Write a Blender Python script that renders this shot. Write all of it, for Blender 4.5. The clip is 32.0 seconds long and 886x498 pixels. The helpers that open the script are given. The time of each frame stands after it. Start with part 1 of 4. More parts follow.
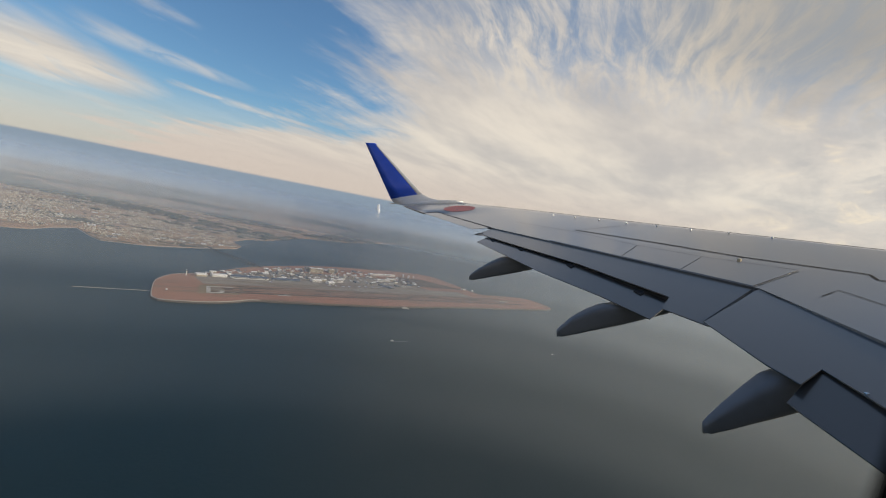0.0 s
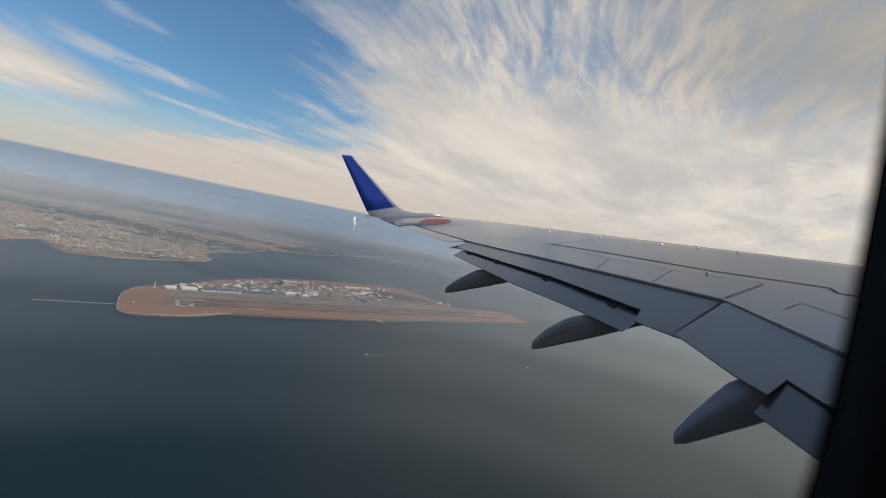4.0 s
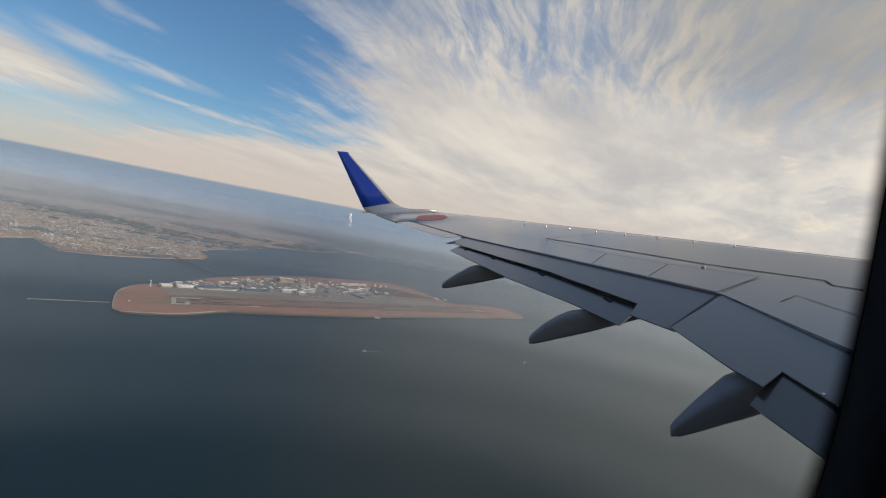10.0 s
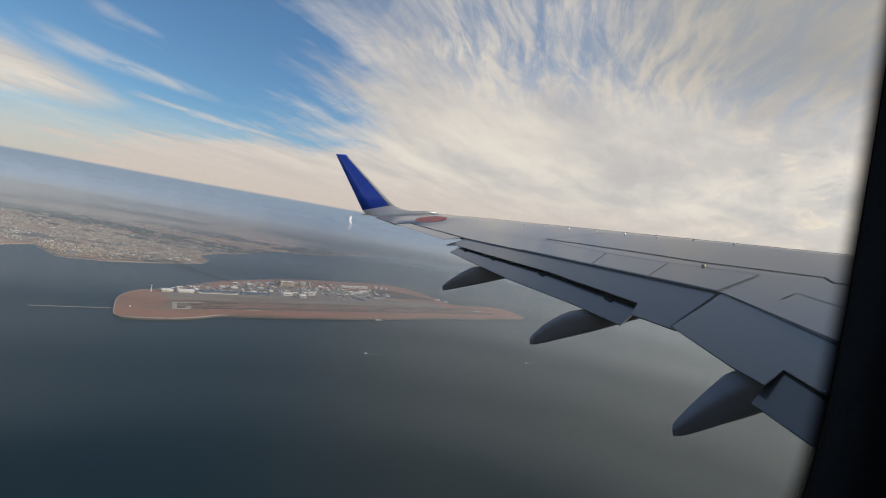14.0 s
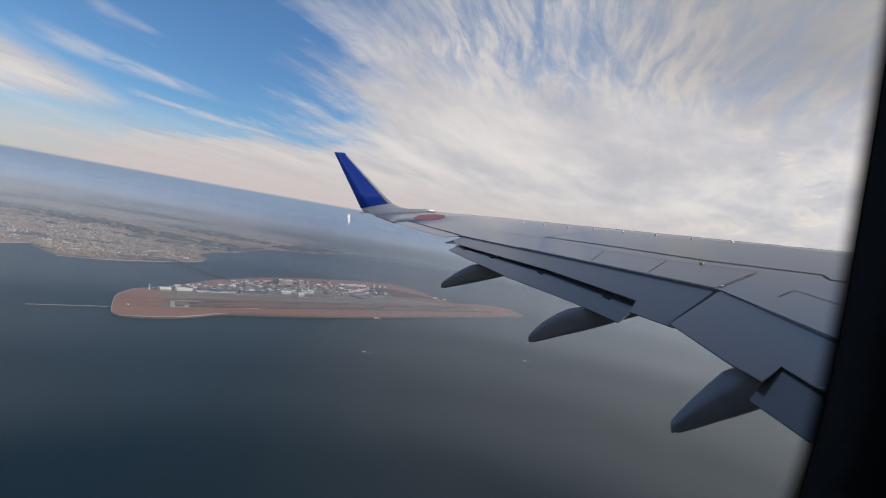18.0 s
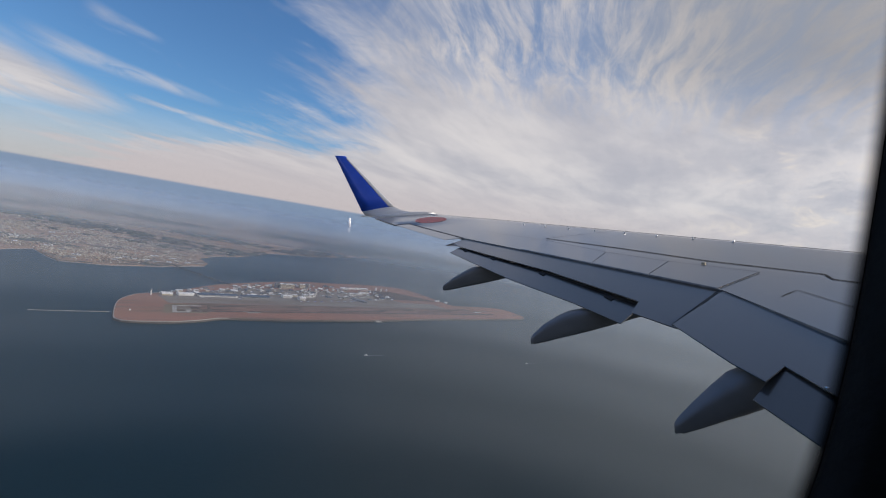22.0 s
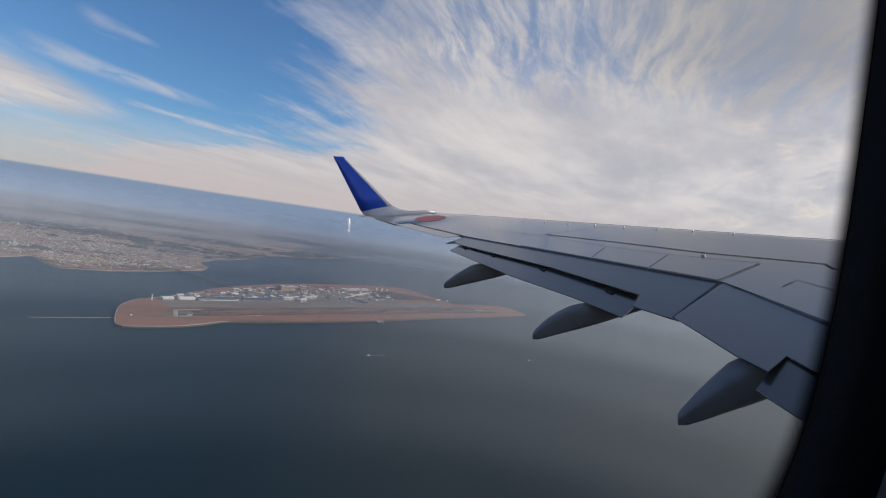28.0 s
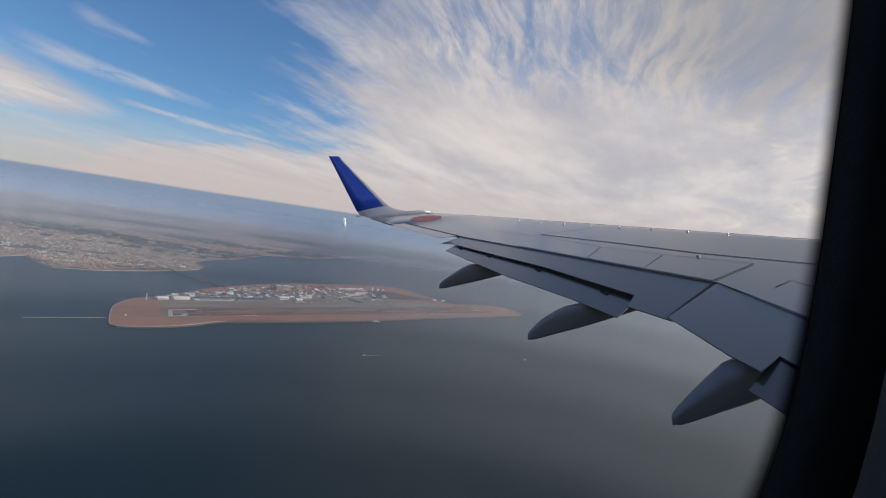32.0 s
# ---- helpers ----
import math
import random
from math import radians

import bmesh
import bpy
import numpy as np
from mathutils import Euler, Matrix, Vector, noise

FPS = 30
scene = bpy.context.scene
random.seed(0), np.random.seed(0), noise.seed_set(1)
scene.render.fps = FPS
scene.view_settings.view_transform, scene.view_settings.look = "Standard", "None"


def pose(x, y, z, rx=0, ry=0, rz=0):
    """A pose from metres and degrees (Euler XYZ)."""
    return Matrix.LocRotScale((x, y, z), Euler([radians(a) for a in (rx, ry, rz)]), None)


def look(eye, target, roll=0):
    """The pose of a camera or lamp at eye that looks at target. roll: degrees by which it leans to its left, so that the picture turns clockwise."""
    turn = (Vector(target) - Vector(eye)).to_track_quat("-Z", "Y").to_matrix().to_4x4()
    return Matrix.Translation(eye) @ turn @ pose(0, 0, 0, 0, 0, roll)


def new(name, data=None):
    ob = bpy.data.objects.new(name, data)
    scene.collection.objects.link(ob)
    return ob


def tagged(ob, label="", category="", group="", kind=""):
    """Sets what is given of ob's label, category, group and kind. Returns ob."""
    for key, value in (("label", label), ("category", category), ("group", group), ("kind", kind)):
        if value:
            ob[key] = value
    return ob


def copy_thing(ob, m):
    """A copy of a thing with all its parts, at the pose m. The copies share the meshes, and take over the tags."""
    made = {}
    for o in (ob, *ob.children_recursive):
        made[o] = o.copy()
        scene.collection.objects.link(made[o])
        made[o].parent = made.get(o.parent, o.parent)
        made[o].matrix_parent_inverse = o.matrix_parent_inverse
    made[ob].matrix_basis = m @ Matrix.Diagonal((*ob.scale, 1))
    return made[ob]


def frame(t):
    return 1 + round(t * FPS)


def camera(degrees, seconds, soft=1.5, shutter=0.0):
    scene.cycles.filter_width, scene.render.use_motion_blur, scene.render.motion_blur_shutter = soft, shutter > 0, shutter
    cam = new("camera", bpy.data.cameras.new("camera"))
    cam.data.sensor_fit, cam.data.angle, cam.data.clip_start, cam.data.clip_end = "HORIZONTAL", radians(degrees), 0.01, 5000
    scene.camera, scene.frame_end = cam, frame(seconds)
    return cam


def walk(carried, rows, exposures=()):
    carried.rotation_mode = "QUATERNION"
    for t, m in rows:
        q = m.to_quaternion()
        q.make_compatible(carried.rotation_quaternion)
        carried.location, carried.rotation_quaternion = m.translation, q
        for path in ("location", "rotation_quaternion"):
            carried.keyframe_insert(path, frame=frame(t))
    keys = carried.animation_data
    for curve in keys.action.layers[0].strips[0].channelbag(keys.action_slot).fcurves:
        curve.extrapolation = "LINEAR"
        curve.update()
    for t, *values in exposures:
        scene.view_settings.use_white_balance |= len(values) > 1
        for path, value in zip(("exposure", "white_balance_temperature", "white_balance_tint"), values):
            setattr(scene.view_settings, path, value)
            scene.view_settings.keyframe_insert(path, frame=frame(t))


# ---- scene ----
cam = camera(82.6, 32.0, soft=1.05)
# The aircraft's own axes: x ahead, y to its left, z up; it climbs over the sea.
AIRCRAFT = pose(11.2974, 0.6396, 200.9338, -0.437, -14.217, 11.452)

# ---- camera and its walk, in the aircraft's axes: seconds, place, yaw, pitch, roll ----
WALK = (
    (0, -11.0839, 1.6101, 1.8643, -7.192, -4.901, -3.414),
    (0.5, -11.1000, 1.5916, 1.8658, -8.152, -4.003, -3.404),
    (1, -11.0928, 1.5905, 1.8638, -8.941, -3.057, -3.421),
    (1.5, -11.0921, 1.5935, 1.8575, -9.583, -2.391, -2.830),
    (2, -11.1008, 1.5861, 1.8577, -9.811, -2.313, -2.842),
    (2.5, -11.0900, 1.5952, 1.8601, -9.873, -2.559, -2.748),
    (3, -11.0935, 1.5935, 1.8568, -9.901, -2.819, -2.613),
    (3.5, -11.0889, 1.5983, 1.8597, -9.915, -3.292, -2.805),
    (5.5, -11.0922, 1.6005, 1.8608, -10.137, -3.833, -2.999),
    (6, -11.0977, 1.5979, 1.8600, -10.172, -4.091, -2.961),
    (6.5, -11.0890, 1.6045, 1.8607, -10.233, -4.228, -3.347),
    (7, -11.0928, 1.6011, 1.8620, -10.166, -4.255, -3.077),
    (7.5, -11.0841, 1.6059, 1.8628, -10.099, -4.055, -3.465),
    (8, -11.0863, 1.6034, 1.8621, -10.199, -3.994, -3.591),
    (8.5, -11.0982, 1.5950, 1.8576, -10.450, -3.864, -3.300),
    (9, -11.0906, 1.5997, 1.8596, -10.373, -3.967, -3.420),
    (9.5, -11.0892, 1.6018, 1.8589, -10.431, -4.065, -3.393),
    (10, -11.0914, 1.6008, 1.8573, -10.391, -4.056, -3.358),
    (10.5, -11.0936, 1.5940, 1.8640, -10.266, -3.663, -3.745),
    (11, -11.0902, 1.5949, 1.8597, -10.214, -3.383, -3.932),
    (11.5, -11.0896, 1.5967, 1.8632, -10.221, -3.315, -3.760),
    (12, -11.0881, 1.6012, 1.8592, -10.283, -3.477, -4.032),
    (12.5, -11.0828, 1.6035, 1.8623, -10.226, -3.626, -4.306),
    (13, -11.0893, 1.5968, 1.8653, -10.260, -3.805, -4.081),
    (13.5, -11.0866, 1.5984, 1.8667, -10.311, -3.888, -4.098),
    (14, -11.0854, 1.6001, 1.8617, -10.377, -3.896, -4.056),
    (14.5, -11.0898, 1.5969, 1.8609, -10.480, -3.978, -3.900),
    (16.5, -11.0986, 1.5877, 1.8592, -10.649, -3.550, -4.092),
    (17, -11.0961, 1.5916, 1.8572, -10.647, -3.890, -3.814),
    (17.5, -11.0885, 1.5968, 1.8639, -10.591, -4.192, -3.905),
    (18, -11.0896, 1.5977, 1.8590, -10.546, -4.123, -4.116),
    (18.5, -11.0842, 1.5972, 1.8599, -10.507, -3.977, -4.113),
    (19, -11.0848, 1.5921, 1.8512, -10.356, -3.260, -4.608),
    (19.5, -11.0729, 1.6046, 1.8530, -10.241, -3.086, -4.635),
    (20, -11.0866, 1.5963, 1.8589, -10.246, -3.152, -4.975),
    (20.5, -11.0862, 1.5926, 1.8587, -10.172, -3.106, -5.393),
    (21, -11.0869, 1.5935, 1.8522, -10.247, -3.226, -5.123),
    (21.5, -11.0907, 1.5952, 1.8543, -10.358, -3.533, -4.882),
    (22, -11.0937, 1.5987, 1.8506, -10.434, -3.778, -4.539),
    (22.5, -11.0993, 1.5920, 1.8518, -10.346, -3.992, -4.660),
    (23, -11.0880, 1.5990, 1.8530, -10.283, -4.131, -5.064),
    (23.5, -11.0849, 1.6030, 1.8510, -10.303, -4.392, -4.976),
    (24, -11.0885, 1.5991, 1.8602, -10.406, -4.671, -4.778),
    (24.5, -11.0974, 1.5934, 1.8546, -10.584, -4.605, -4.821),
    (25, -11.0859, 1.6021, 1.8575, -10.474, -4.888, -4.869),
    (25.5, -11.0894, 1.5998, 1.8539, -10.559, -4.837, -4.807),
    (27.5, -11.0924, 1.5924, 1.8520, -10.383, -4.042, -5.801),
    (28, -11.0983, 1.5910, 1.8409, -10.426, -3.933, -5.766),
    (28.5, -11.0855, 1.5964, 1.8496, -10.370, -3.980, -5.740),
    (29, -11.0915, 1.5907, 1.8428, -10.477, -3.802, -5.929),
    (29.5, -11.0982, 1.5884, 1.8455, -10.575, -3.796, -5.869),
    (30, -11.0890, 1.6017, 1.8424, -10.552, -4.313, -5.648),
    (30.5, -11.0874, 1.6004, 1.8476, -10.485, -4.648, -5.513),
    (31, -11.0890, 1.5970, 1.8560, -10.644, -4.845, -5.478),
    (31.5, -11.0936, 1.5910, 1.8483, -10.752, -4.381, -5.585),
    (32, -11.0938, 1.5880, 1.8484, -10.886, -4.009, -5.713),
)


def seat_pose(x, y, z, yaw, pitch, roll):
    return AIRCRAFT @ pose(x, y, z) @ pose(0, 0, 0, 0, 0, yaw) @ pose(0, 0, 0, 90 + pitch) @ pose(0, 0, 0, 0, 0, roll)


EXPOSURES = ((0.0, 0.12, 7800, 11), (7.0, 0.10, 7500, 11), (13.0, 0.10, 7600, 11), (16.5, 0.10, 7200, 12), (19.0, 0.08, 6750, 15), (21.0, -0.02, 6650, 15), (25.0, -0.02, 6650, 15), (29.0, -0.03, 6850, 15), (32.0, 0.0, 6950, 16))
walk(cam, [(t, seat_pose(*row)) for t, *row in WALK], EXPOSURES)

# ---- sun and sky ----
SUN_AZ, SUN_EL = radians(75), radians(27)      # azimuth from +y towards +x
SUN_DIR = Vector((math.sin(SUN_AZ) * math.cos(SUN_EL), math.cos(SUN_AZ) * math.cos(SUN_EL), math.sin(SUN_EL)))
sun_data = bpy.data.lights.new("sun", "SUN")
sun_data.energy, sun_data.angle, sun_data.color = 2.7, radians(3), (1.0, 0.93, 0.82)
sun = new("sun", sun_data)
sun.matrix_world = look((0, 0, 400), Vector((0, 0, 400)) - SUN_DIR)


class Graph:
    """A short way to write node trees."""

    def __init__(self, tree):
        self.tree, self.nodes = tree, tree.nodes
        self.nodes.clear()

    def node(self, kind, ins=None, operation="", use_clamp=False, data_type="", blend_type="", interpolation_type=""):
        n = self.nodes.new(kind)
        if operation:
            n.operation = operation
        if use_clamp:
            n.use_clamp = True
        if data_type:
            n.data_type = data_type
        if blend_type:
            n.blend_type = blend_type
        if interpolation_type:
            n.interpolation_type = interpolation_type
        for key, value in (ins or {}).items():
            self.plug(n.inputs[key], value)
        return n

    def plug(self, socket, value):
        if isinstance(value, bpy.types.NodeSocket):
            self.tree.links.new(value, socket)
        elif isinstance(value, bpy.types.Node):
            self.tree.links.new(value.outputs[0], socket)
        else:
            socket.default_value = value

    def math(self, op, a, b=0.0, c=0.0, clamp=False):
        n = self.node("ShaderNodeMath", {0: a, 1: b, 2: c}, operation=op, use_clamp=clamp)
        return n.outputs[0]

    def smooth(self, value, lo, hi, out_lo=0.0, out_hi=1.0):
        n = self.node("ShaderNodeMapRange", {0: value, 1: lo, 2: hi, 3: out_lo, 4: out_hi}, interpolation_type="SMOOTHSTEP")
        return n.outputs[0]

    def mix(self, fac, a, b, blend="MIX"):
        n = self.node("ShaderNodeMix", data_type="RGBA", blend_type=blend)
        for i, value in ((0, fac), (6, a), (7, b)):
            if isinstance(value, tuple) and len(value) == 3:
                value = (*value, 1)
            self.plug(n.inputs[i], value)
        return n.outputs[2]

    def noise(self, vector, scale, detail=6.0, rough=0.55, distort=0.0):
        n = self.node("ShaderNodeTexNoise", {"Scale": scale, "Detail": detail, "Roughness": rough, "Distortion": distort})
        if vector is not None:
            self.plug(n.inputs["Vector"], vector)
        return n.outputs[0]

    def mapped(self, vector, scale=(1, 1, 1), turn=(0, 0, 0), shift=(0, 0, 0)):
        turned = self.node("ShaderNodeMapping", {"Vector": vector, "Rotation": turn}).outputs[0]
        return self.node("ShaderNodeMapping", {"Vector": turned, "Scale": scale, "Location": shift}).outputs[0]


def build_world():
    world = bpy.data.worlds.new("sky")
    world.use_nodes = True
    scene.world = world
    g = Graph(world.node_tree)
    sky = g.node("ShaderNodeTexSky")
    sky.sky_type, sky.sun_disc, sky.sun_elevation, sky.sun_rotation = "NISHITA", False, SUN_EL, SUN_AZ
    sky.altitude, sky.air_density, sky.dust_density, sky.ozone_density = 900, 1.0, 1.2, 1.5
    way = g.node("ShaderNodeTexCoord").outputs["Generated"]
    sep = g.node("ShaderNodeSeparateXYZ", {0: way})
    x, y, z = sep.outputs
    # blue of the open sky, a little deeper than the model's
    blue = g.mix(1.0, sky.outputs[0], SKY_TINT, "MULTIPLY")
    # cloud sheets lie on a plane high above
    up = g.math("ADD", g.math("MAXIMUM", z, 0.0), 0.07)
    u, v = g.math("DIVIDE", x, up), g.math("DIVIDE", y, up)
    plane = g.node("ShaderNodeCombineXYZ", {0: u, 1: v, 2: 0.0}).outputs[0]
    warp = g.node("ShaderNodeTexNoise", {"Vector": plane, "Scale": 0.5, "Detail": 2.0}).outputs[1]
    bent = g.node("ShaderNodeVectorMath", {0: plane, 1: g.node("ShaderNodeVectorMath", {0: warp, 1: (0.55, 0.55, 0)}, operation="MULTIPLY").outputs[0]},
                  operation="ADD").outputs[0]
    along = g.mapped(bent, (2.5, 0.62, 1), (0, 0, radians(24)))
    fibres = g.noise(along, 1.0, 9.0, 0.62, 0.25)
    wisps = g.noise(g.mapped(bent, (7.5, 1.7, 1), (0, 0, radians(20)), (3, 1, 0)), 1.0, 7.0, 0.6, 0.5)
    veil = g.noise(g.mapped(bent, (0.75, 0.55, 1), (0, 0, radians(-20)), (1.7, 0.4, 0)), 1.0, 5.0, 0.5)
    az = g.math("ARCTAN2", x, y)
    # the sheet thickens towards the sun's side
    near_rim = g.math("MULTIPLY", g.smooth(z, 0.15, 0.03), 0.30)
    side = g.smooth(g.math("ADD", g.math("ADD", az, near_rim), g.math("MULTIPLY_ADD", veil, 0.4, -0.2)), -0.47, 0.0)
    # unseen cloud behind the view, added to brighten the winglet and fairings
    side = g.math("MAXIMUM", side, g.smooth(g.math("ABSOLUTE", az), 1.2, 1.9))
    low = g.smooth(z, 0.36, 0.19)
    dense = g.math("MULTIPLY_ADD", side, g.math("MULTIPLY_ADD", low, 0.255, g.math("MULTIPLY_ADD", g.smooth(z, 0.41, 0.62), -0.34, 0.335)), g.math("MULTIPLY", g.smooth(z, 0.17, 0.03), 0.25))
    billow = g.noise(g.mapped(bent, (2.6, 1.9, 1), (0, 0, radians(30)), (2, 8, 0)), 1.0, 9.0, 0.66, 0.7)
    body = g.math("ADD", g.math("ADD", g.math("MULTIPLY", fibres, 0.46), g.math("MULTIPLY", wisps, 0.22)), g.math("MULTIPLY", billow, 0.32))
    thresh = g.math("SUBTRACT", 0.66, dense)
    fringe = g.smooth(g.math("SUBTRACT", body, thresh), -0.11, 0.26)
    # higher up the sheet thins out into fine upright wisps
    fine = g.noise(g.mapped(bent, (11.0, 2.0, 1), (0, 0, radians(14)), (7, 2, 0)), 1.0, 8.0, 0.62, 0.8)
    thin = g.math("MULTIPLY", g.smooth(z, 0.22, 0.38), g.smooth(az, -0.30, 0.0))
    gaps = g.math("MULTIPLY", thin, g.smooth(g.math("ADD", g.math("MULTIPLY", fine, 0.6), g.math("MULTIPLY", wisps, 0.4)), 0.60, 0.39))
    fringe = g.math("MULTIPLY", fringe, g.math("MULTIPLY_ADD", gaps, -0.78, 1.0))
    banks = g.noise(g.mapped(bent, (0.42, 1.1, 1), (0, 0, radians(-12)), (5.5, 2.6, 0)), 1.0, 7.0, 0.55, 0.3)
    bank = g.math("MULTIPLY", g.math("MULTIPLY", g.smooth(banks, 0.49, 0.66), g.smooth(z, 0.21, 0.13)), g.math("SUBTRACT", 1.0, side))
    cover = g.math("MAXIMUM", fringe, g.math("MULTIPLY", bank, 0.22))
    # long wisps in the open blue: azimuth and height of both ends, thickness, weight
    drawn = g.node("ShaderNodeCombineXYZ", {0: g.math("MULTIPLY", az, 9.0), 1: g.math("MULTIPLY", g.math("MULTIPLY_ADD", az, 0.25, z), 46.0), 2: 0.0}).outputs[0]
    ragged = g.noise(drawn, 1.0, 7.0, 0.62, 0.6)
    bend = g.math("SUBTRACT", g.noise(drawn, 0.35, 3.0, 0.5), 0.5)
    for a0, z0, a1, z1, wide, weight in ((-0.95, 0.150, -0.575, 0.114, 0.052, 1.0), (-0.70, 0.188, -0.46, 0.160, 0.015, 0.5), (-0.585, 0.139, -0.49, 0.133, 0.006, 0.75),
                                         (-0.49, 0.131, -0.30, 0.117, 0.007, 0.7), (-0.78, 0.074, -0.30, 0.086, 0.024, 0.6), (-0.65, 0.250, -0.555, 0.236, 0.011, 0.3)):
        s = g.math("DIVIDE", g.math("SUBTRACT", az, a0), a1 - a0)
        axis = g.math("ADD", g.math("MULTIPLY_ADD", s, z1 - z0, z0), g.math("MULTIPLY", bend, wide * 1.6))
        off = g.math("DIVIDE", g.math("ABSOLUTE", g.math("SUBTRACT", z, axis)), g.math("MULTIPLY_ADD", s, -0.6 * wide, 1.15 * wide))
        wisp = g.math("MULTIPLY", g.smooth(off, 1.25, 0.1), g.math("MULTIPLY", g.smooth(s, -0.25, 0.15), g.smooth(s, 1.12, 0.7)))
        wisp = g.math("MULTIPLY", wisp, g.math("MULTIPLY", g.smooth(ragged, 0.28 - 3.0 * wide, 0.66 - 3.0 * wide), weight))
        cover = g.math("MAXIMUM", cover, wisp)
    # clouds glow towards the sun
    toward = g.node("ShaderNodeVectorMath", {0: way, 1: tuple(SUN_DIR)}, operation="DOT_PRODUCT").outputs[1]
    halo = g.math("POWER", g.math("MAXIMUM", toward, 0.0), 9.0)
    shade = g.noise(g.mapped(bent, (1.5, 0.6, 1), (0, 0, radians(24)), (9, 4, 0)), 1.0, 6.0, 0.6)
    cloud = g.mix(g.smooth(shade, 0.3, 0.7), CLOUD_DARK, CLOUD_LIGHT)
    warm = g.mix(g.smooth(z, 0.14, 0.02), cloud, CLOUD_LOW)
    # small lumpy clouds on the sun's side
    lumps = g.noise(g.node("ShaderNodeCombineXYZ", {0: g.math("MULTIPLY", az, 14.0), 1: g.math("MULTIPLY", z, 26.0), 2: 0.0}).outputs[0], 1.0, 6.0, 0.62, 0.5)
    patch = g.math("MULTIPLY", g.smooth(az, 0.30, 0.62), g.smooth(z, 0.34, 0.20))
    warm = g.mix(g.math("MULTIPLY", patch, g.smooth(lumps, 0.54, 0.32, 0.0, 0.65)), warm, (0.47, 0.50, 0.55))
    warm = g.mix(g.math("MULTIPLY", patch, g.smooth(lumps, 0.53, 0.72, 0.0, 0.9)), warm, (0.88, 0.82, 0.73))
    bright = g.node("ShaderNodeVectorMath", {0: warm, "Scale": g.math("MULTIPLY", g.math("MULTIPLY_ADD", halo, 0.28, 0.9), g.math("MULTIPLY_ADD", g.math("MULTIPLY", thin, g.smooth(az, 0.05, 0.6)), -0.46, 1.0))}, operation="SCALE").outputs[0]
    milky = g.math("MULTIPLY", g.smooth(z, 0.16, 0.02), 0.72)
    veiled = g.math("MULTIPLY", thin, g.smooth(z, 0.62, 0.44))
    blue = g.mix(g.math("MULTIPLY", g.math("MULTIPLY", thin, g.math("MAXIMUM", g.smooth(z, 0.41, 0.52), g.smooth(az, 0.15, 0.40))), 0.45), blue, (0.185, 0.215, 0.25))
    blue = g.mix(g.math("MULTIPLY", veiled, 0.32), blue, (0.27, 0.33, 0.41))
    blue = g.mix(g.math("MULTIPLY", g.math("MULTIPLY", veiled, g.smooth(az, 0.1, 0.5)), 0.6), blue, (0.33, 0.36, 0.40))
    clouds = g.mix(g.math("MAXIMUM", g.math("MULTIPLY", cover, 0.93), milky), blue, bright)
    # the haze layer over the sea, with its sharp top
    rim = g.math("ADD", z, g.math("MULTIPLY_ADD", g.noise(plane, 0.12, 2.0), 0.006, -0.003))
    haze = g.mix(g.smooth(z, -0.055, 0.004), HAZE_LOW, HAZE_TOP)
    haze = g.mix(g.smooth(az, -0.25, 0.35), haze, HAZE_SUN)
    full = g.mix(g.smooth(rim, 0.0172, 0.0122), clouds, haze)
    back = g.node("ShaderNodeBackground", {0: full, 1: 1.0})
    g.node("ShaderNodeOutputWorld", {0: back.outputs[0]})


SKY_TINT = (0.058, 0.097, 0.130)
CLOUD_DARK, CLOUD_LIGHT, CLOUD_LOW = (0.54, 0.55, 0.59), (0.80, 0.785, 0.77), (0.64, 0.59, 0.60)
HAZE_TOP, HAZE_LOW, HAZE_SUN = (0.215, 0.305, 0.435), (0.24, 0.26, 0.30), (0.27, 0.31, 0.37)
build_world()

# ---- materials ----
EYE = Vector((-11.0862, 1.60, 1.853))           # where the window is seen from, aboard
TILT = radians(12)                             # the window leans with the fuselage frames


def material(name, paint):
    mat = bpy.data.materials.new(name)
    mat.use_nodes = True
    g = Graph(mat.node_tree)
    shader = paint(g)
    g.node("ShaderNodeOutputMaterial", {0: shader})
    return mat


def bsdf(g, colour, rough=0.5, metal=0.0, normal=None, ior=1.45, coat=0.0):
    if isinstance(colour, tuple) and len(colour) == 3:
        colour = (*colour, 1)
    n = g.node("ShaderNodeBsdfPrincipled", {"Base Color": colour, "Roughness": rough, "Metallic": metal, "IOR": ior, "Coat Weight": coat, "Coat Roughness": 0.14, "Coat IOR": 1.7})
    if normal is not None:
        g.plug(n.inputs["Normal"], normal)
    return n.outputs[0]


def spot(g):
    return g.node("ShaderNodeTexCoord").outputs["Object"]


def bump(g, height, strength=0.2, distance=0.01):
    return g.node("ShaderNodeBump", {"Height": height, "Strength": strength, "Distance": distance}).outputs[0]


def painted(name, colour, rough=0.35, dirt_or_blur=0.25, streak=(0.6, 4.0, 1.0), metal=0.0, coat=0.0, bumpy=0.06, ior=1.45, patchy=0.22):
    """Aircraft or building paint with faint stains, streaks along the flow, and fine grain."""
    def make(g):
        p = spot(g)
        stains = g.noise(g.mapped(p, streak), 1.3, 6.0, 0.6, 0.4)
        grain = g.noise(p, 38.0, 3.0, 0.6)
        dark = tuple(c * (1 - dirt_or_blur) for c in colour)
        c = g.mix(g.smooth(stains, 0.35, 0.68), dark, colour)
        c = g.mix(g.math("MULTIPLY", g.smooth(grain, 0.45, 0.75), 0.10), c, tuple(c2 * 0.7 for c2 in colour))
        r = g.math("MULTIPLY_ADD", stains, patchy, rough - patchy / 2)
        return bsdf(g, c, r, metal, bump(g, stains, bumpy, 0.02), ior=ior, coat=coat)
    return material(name, make)


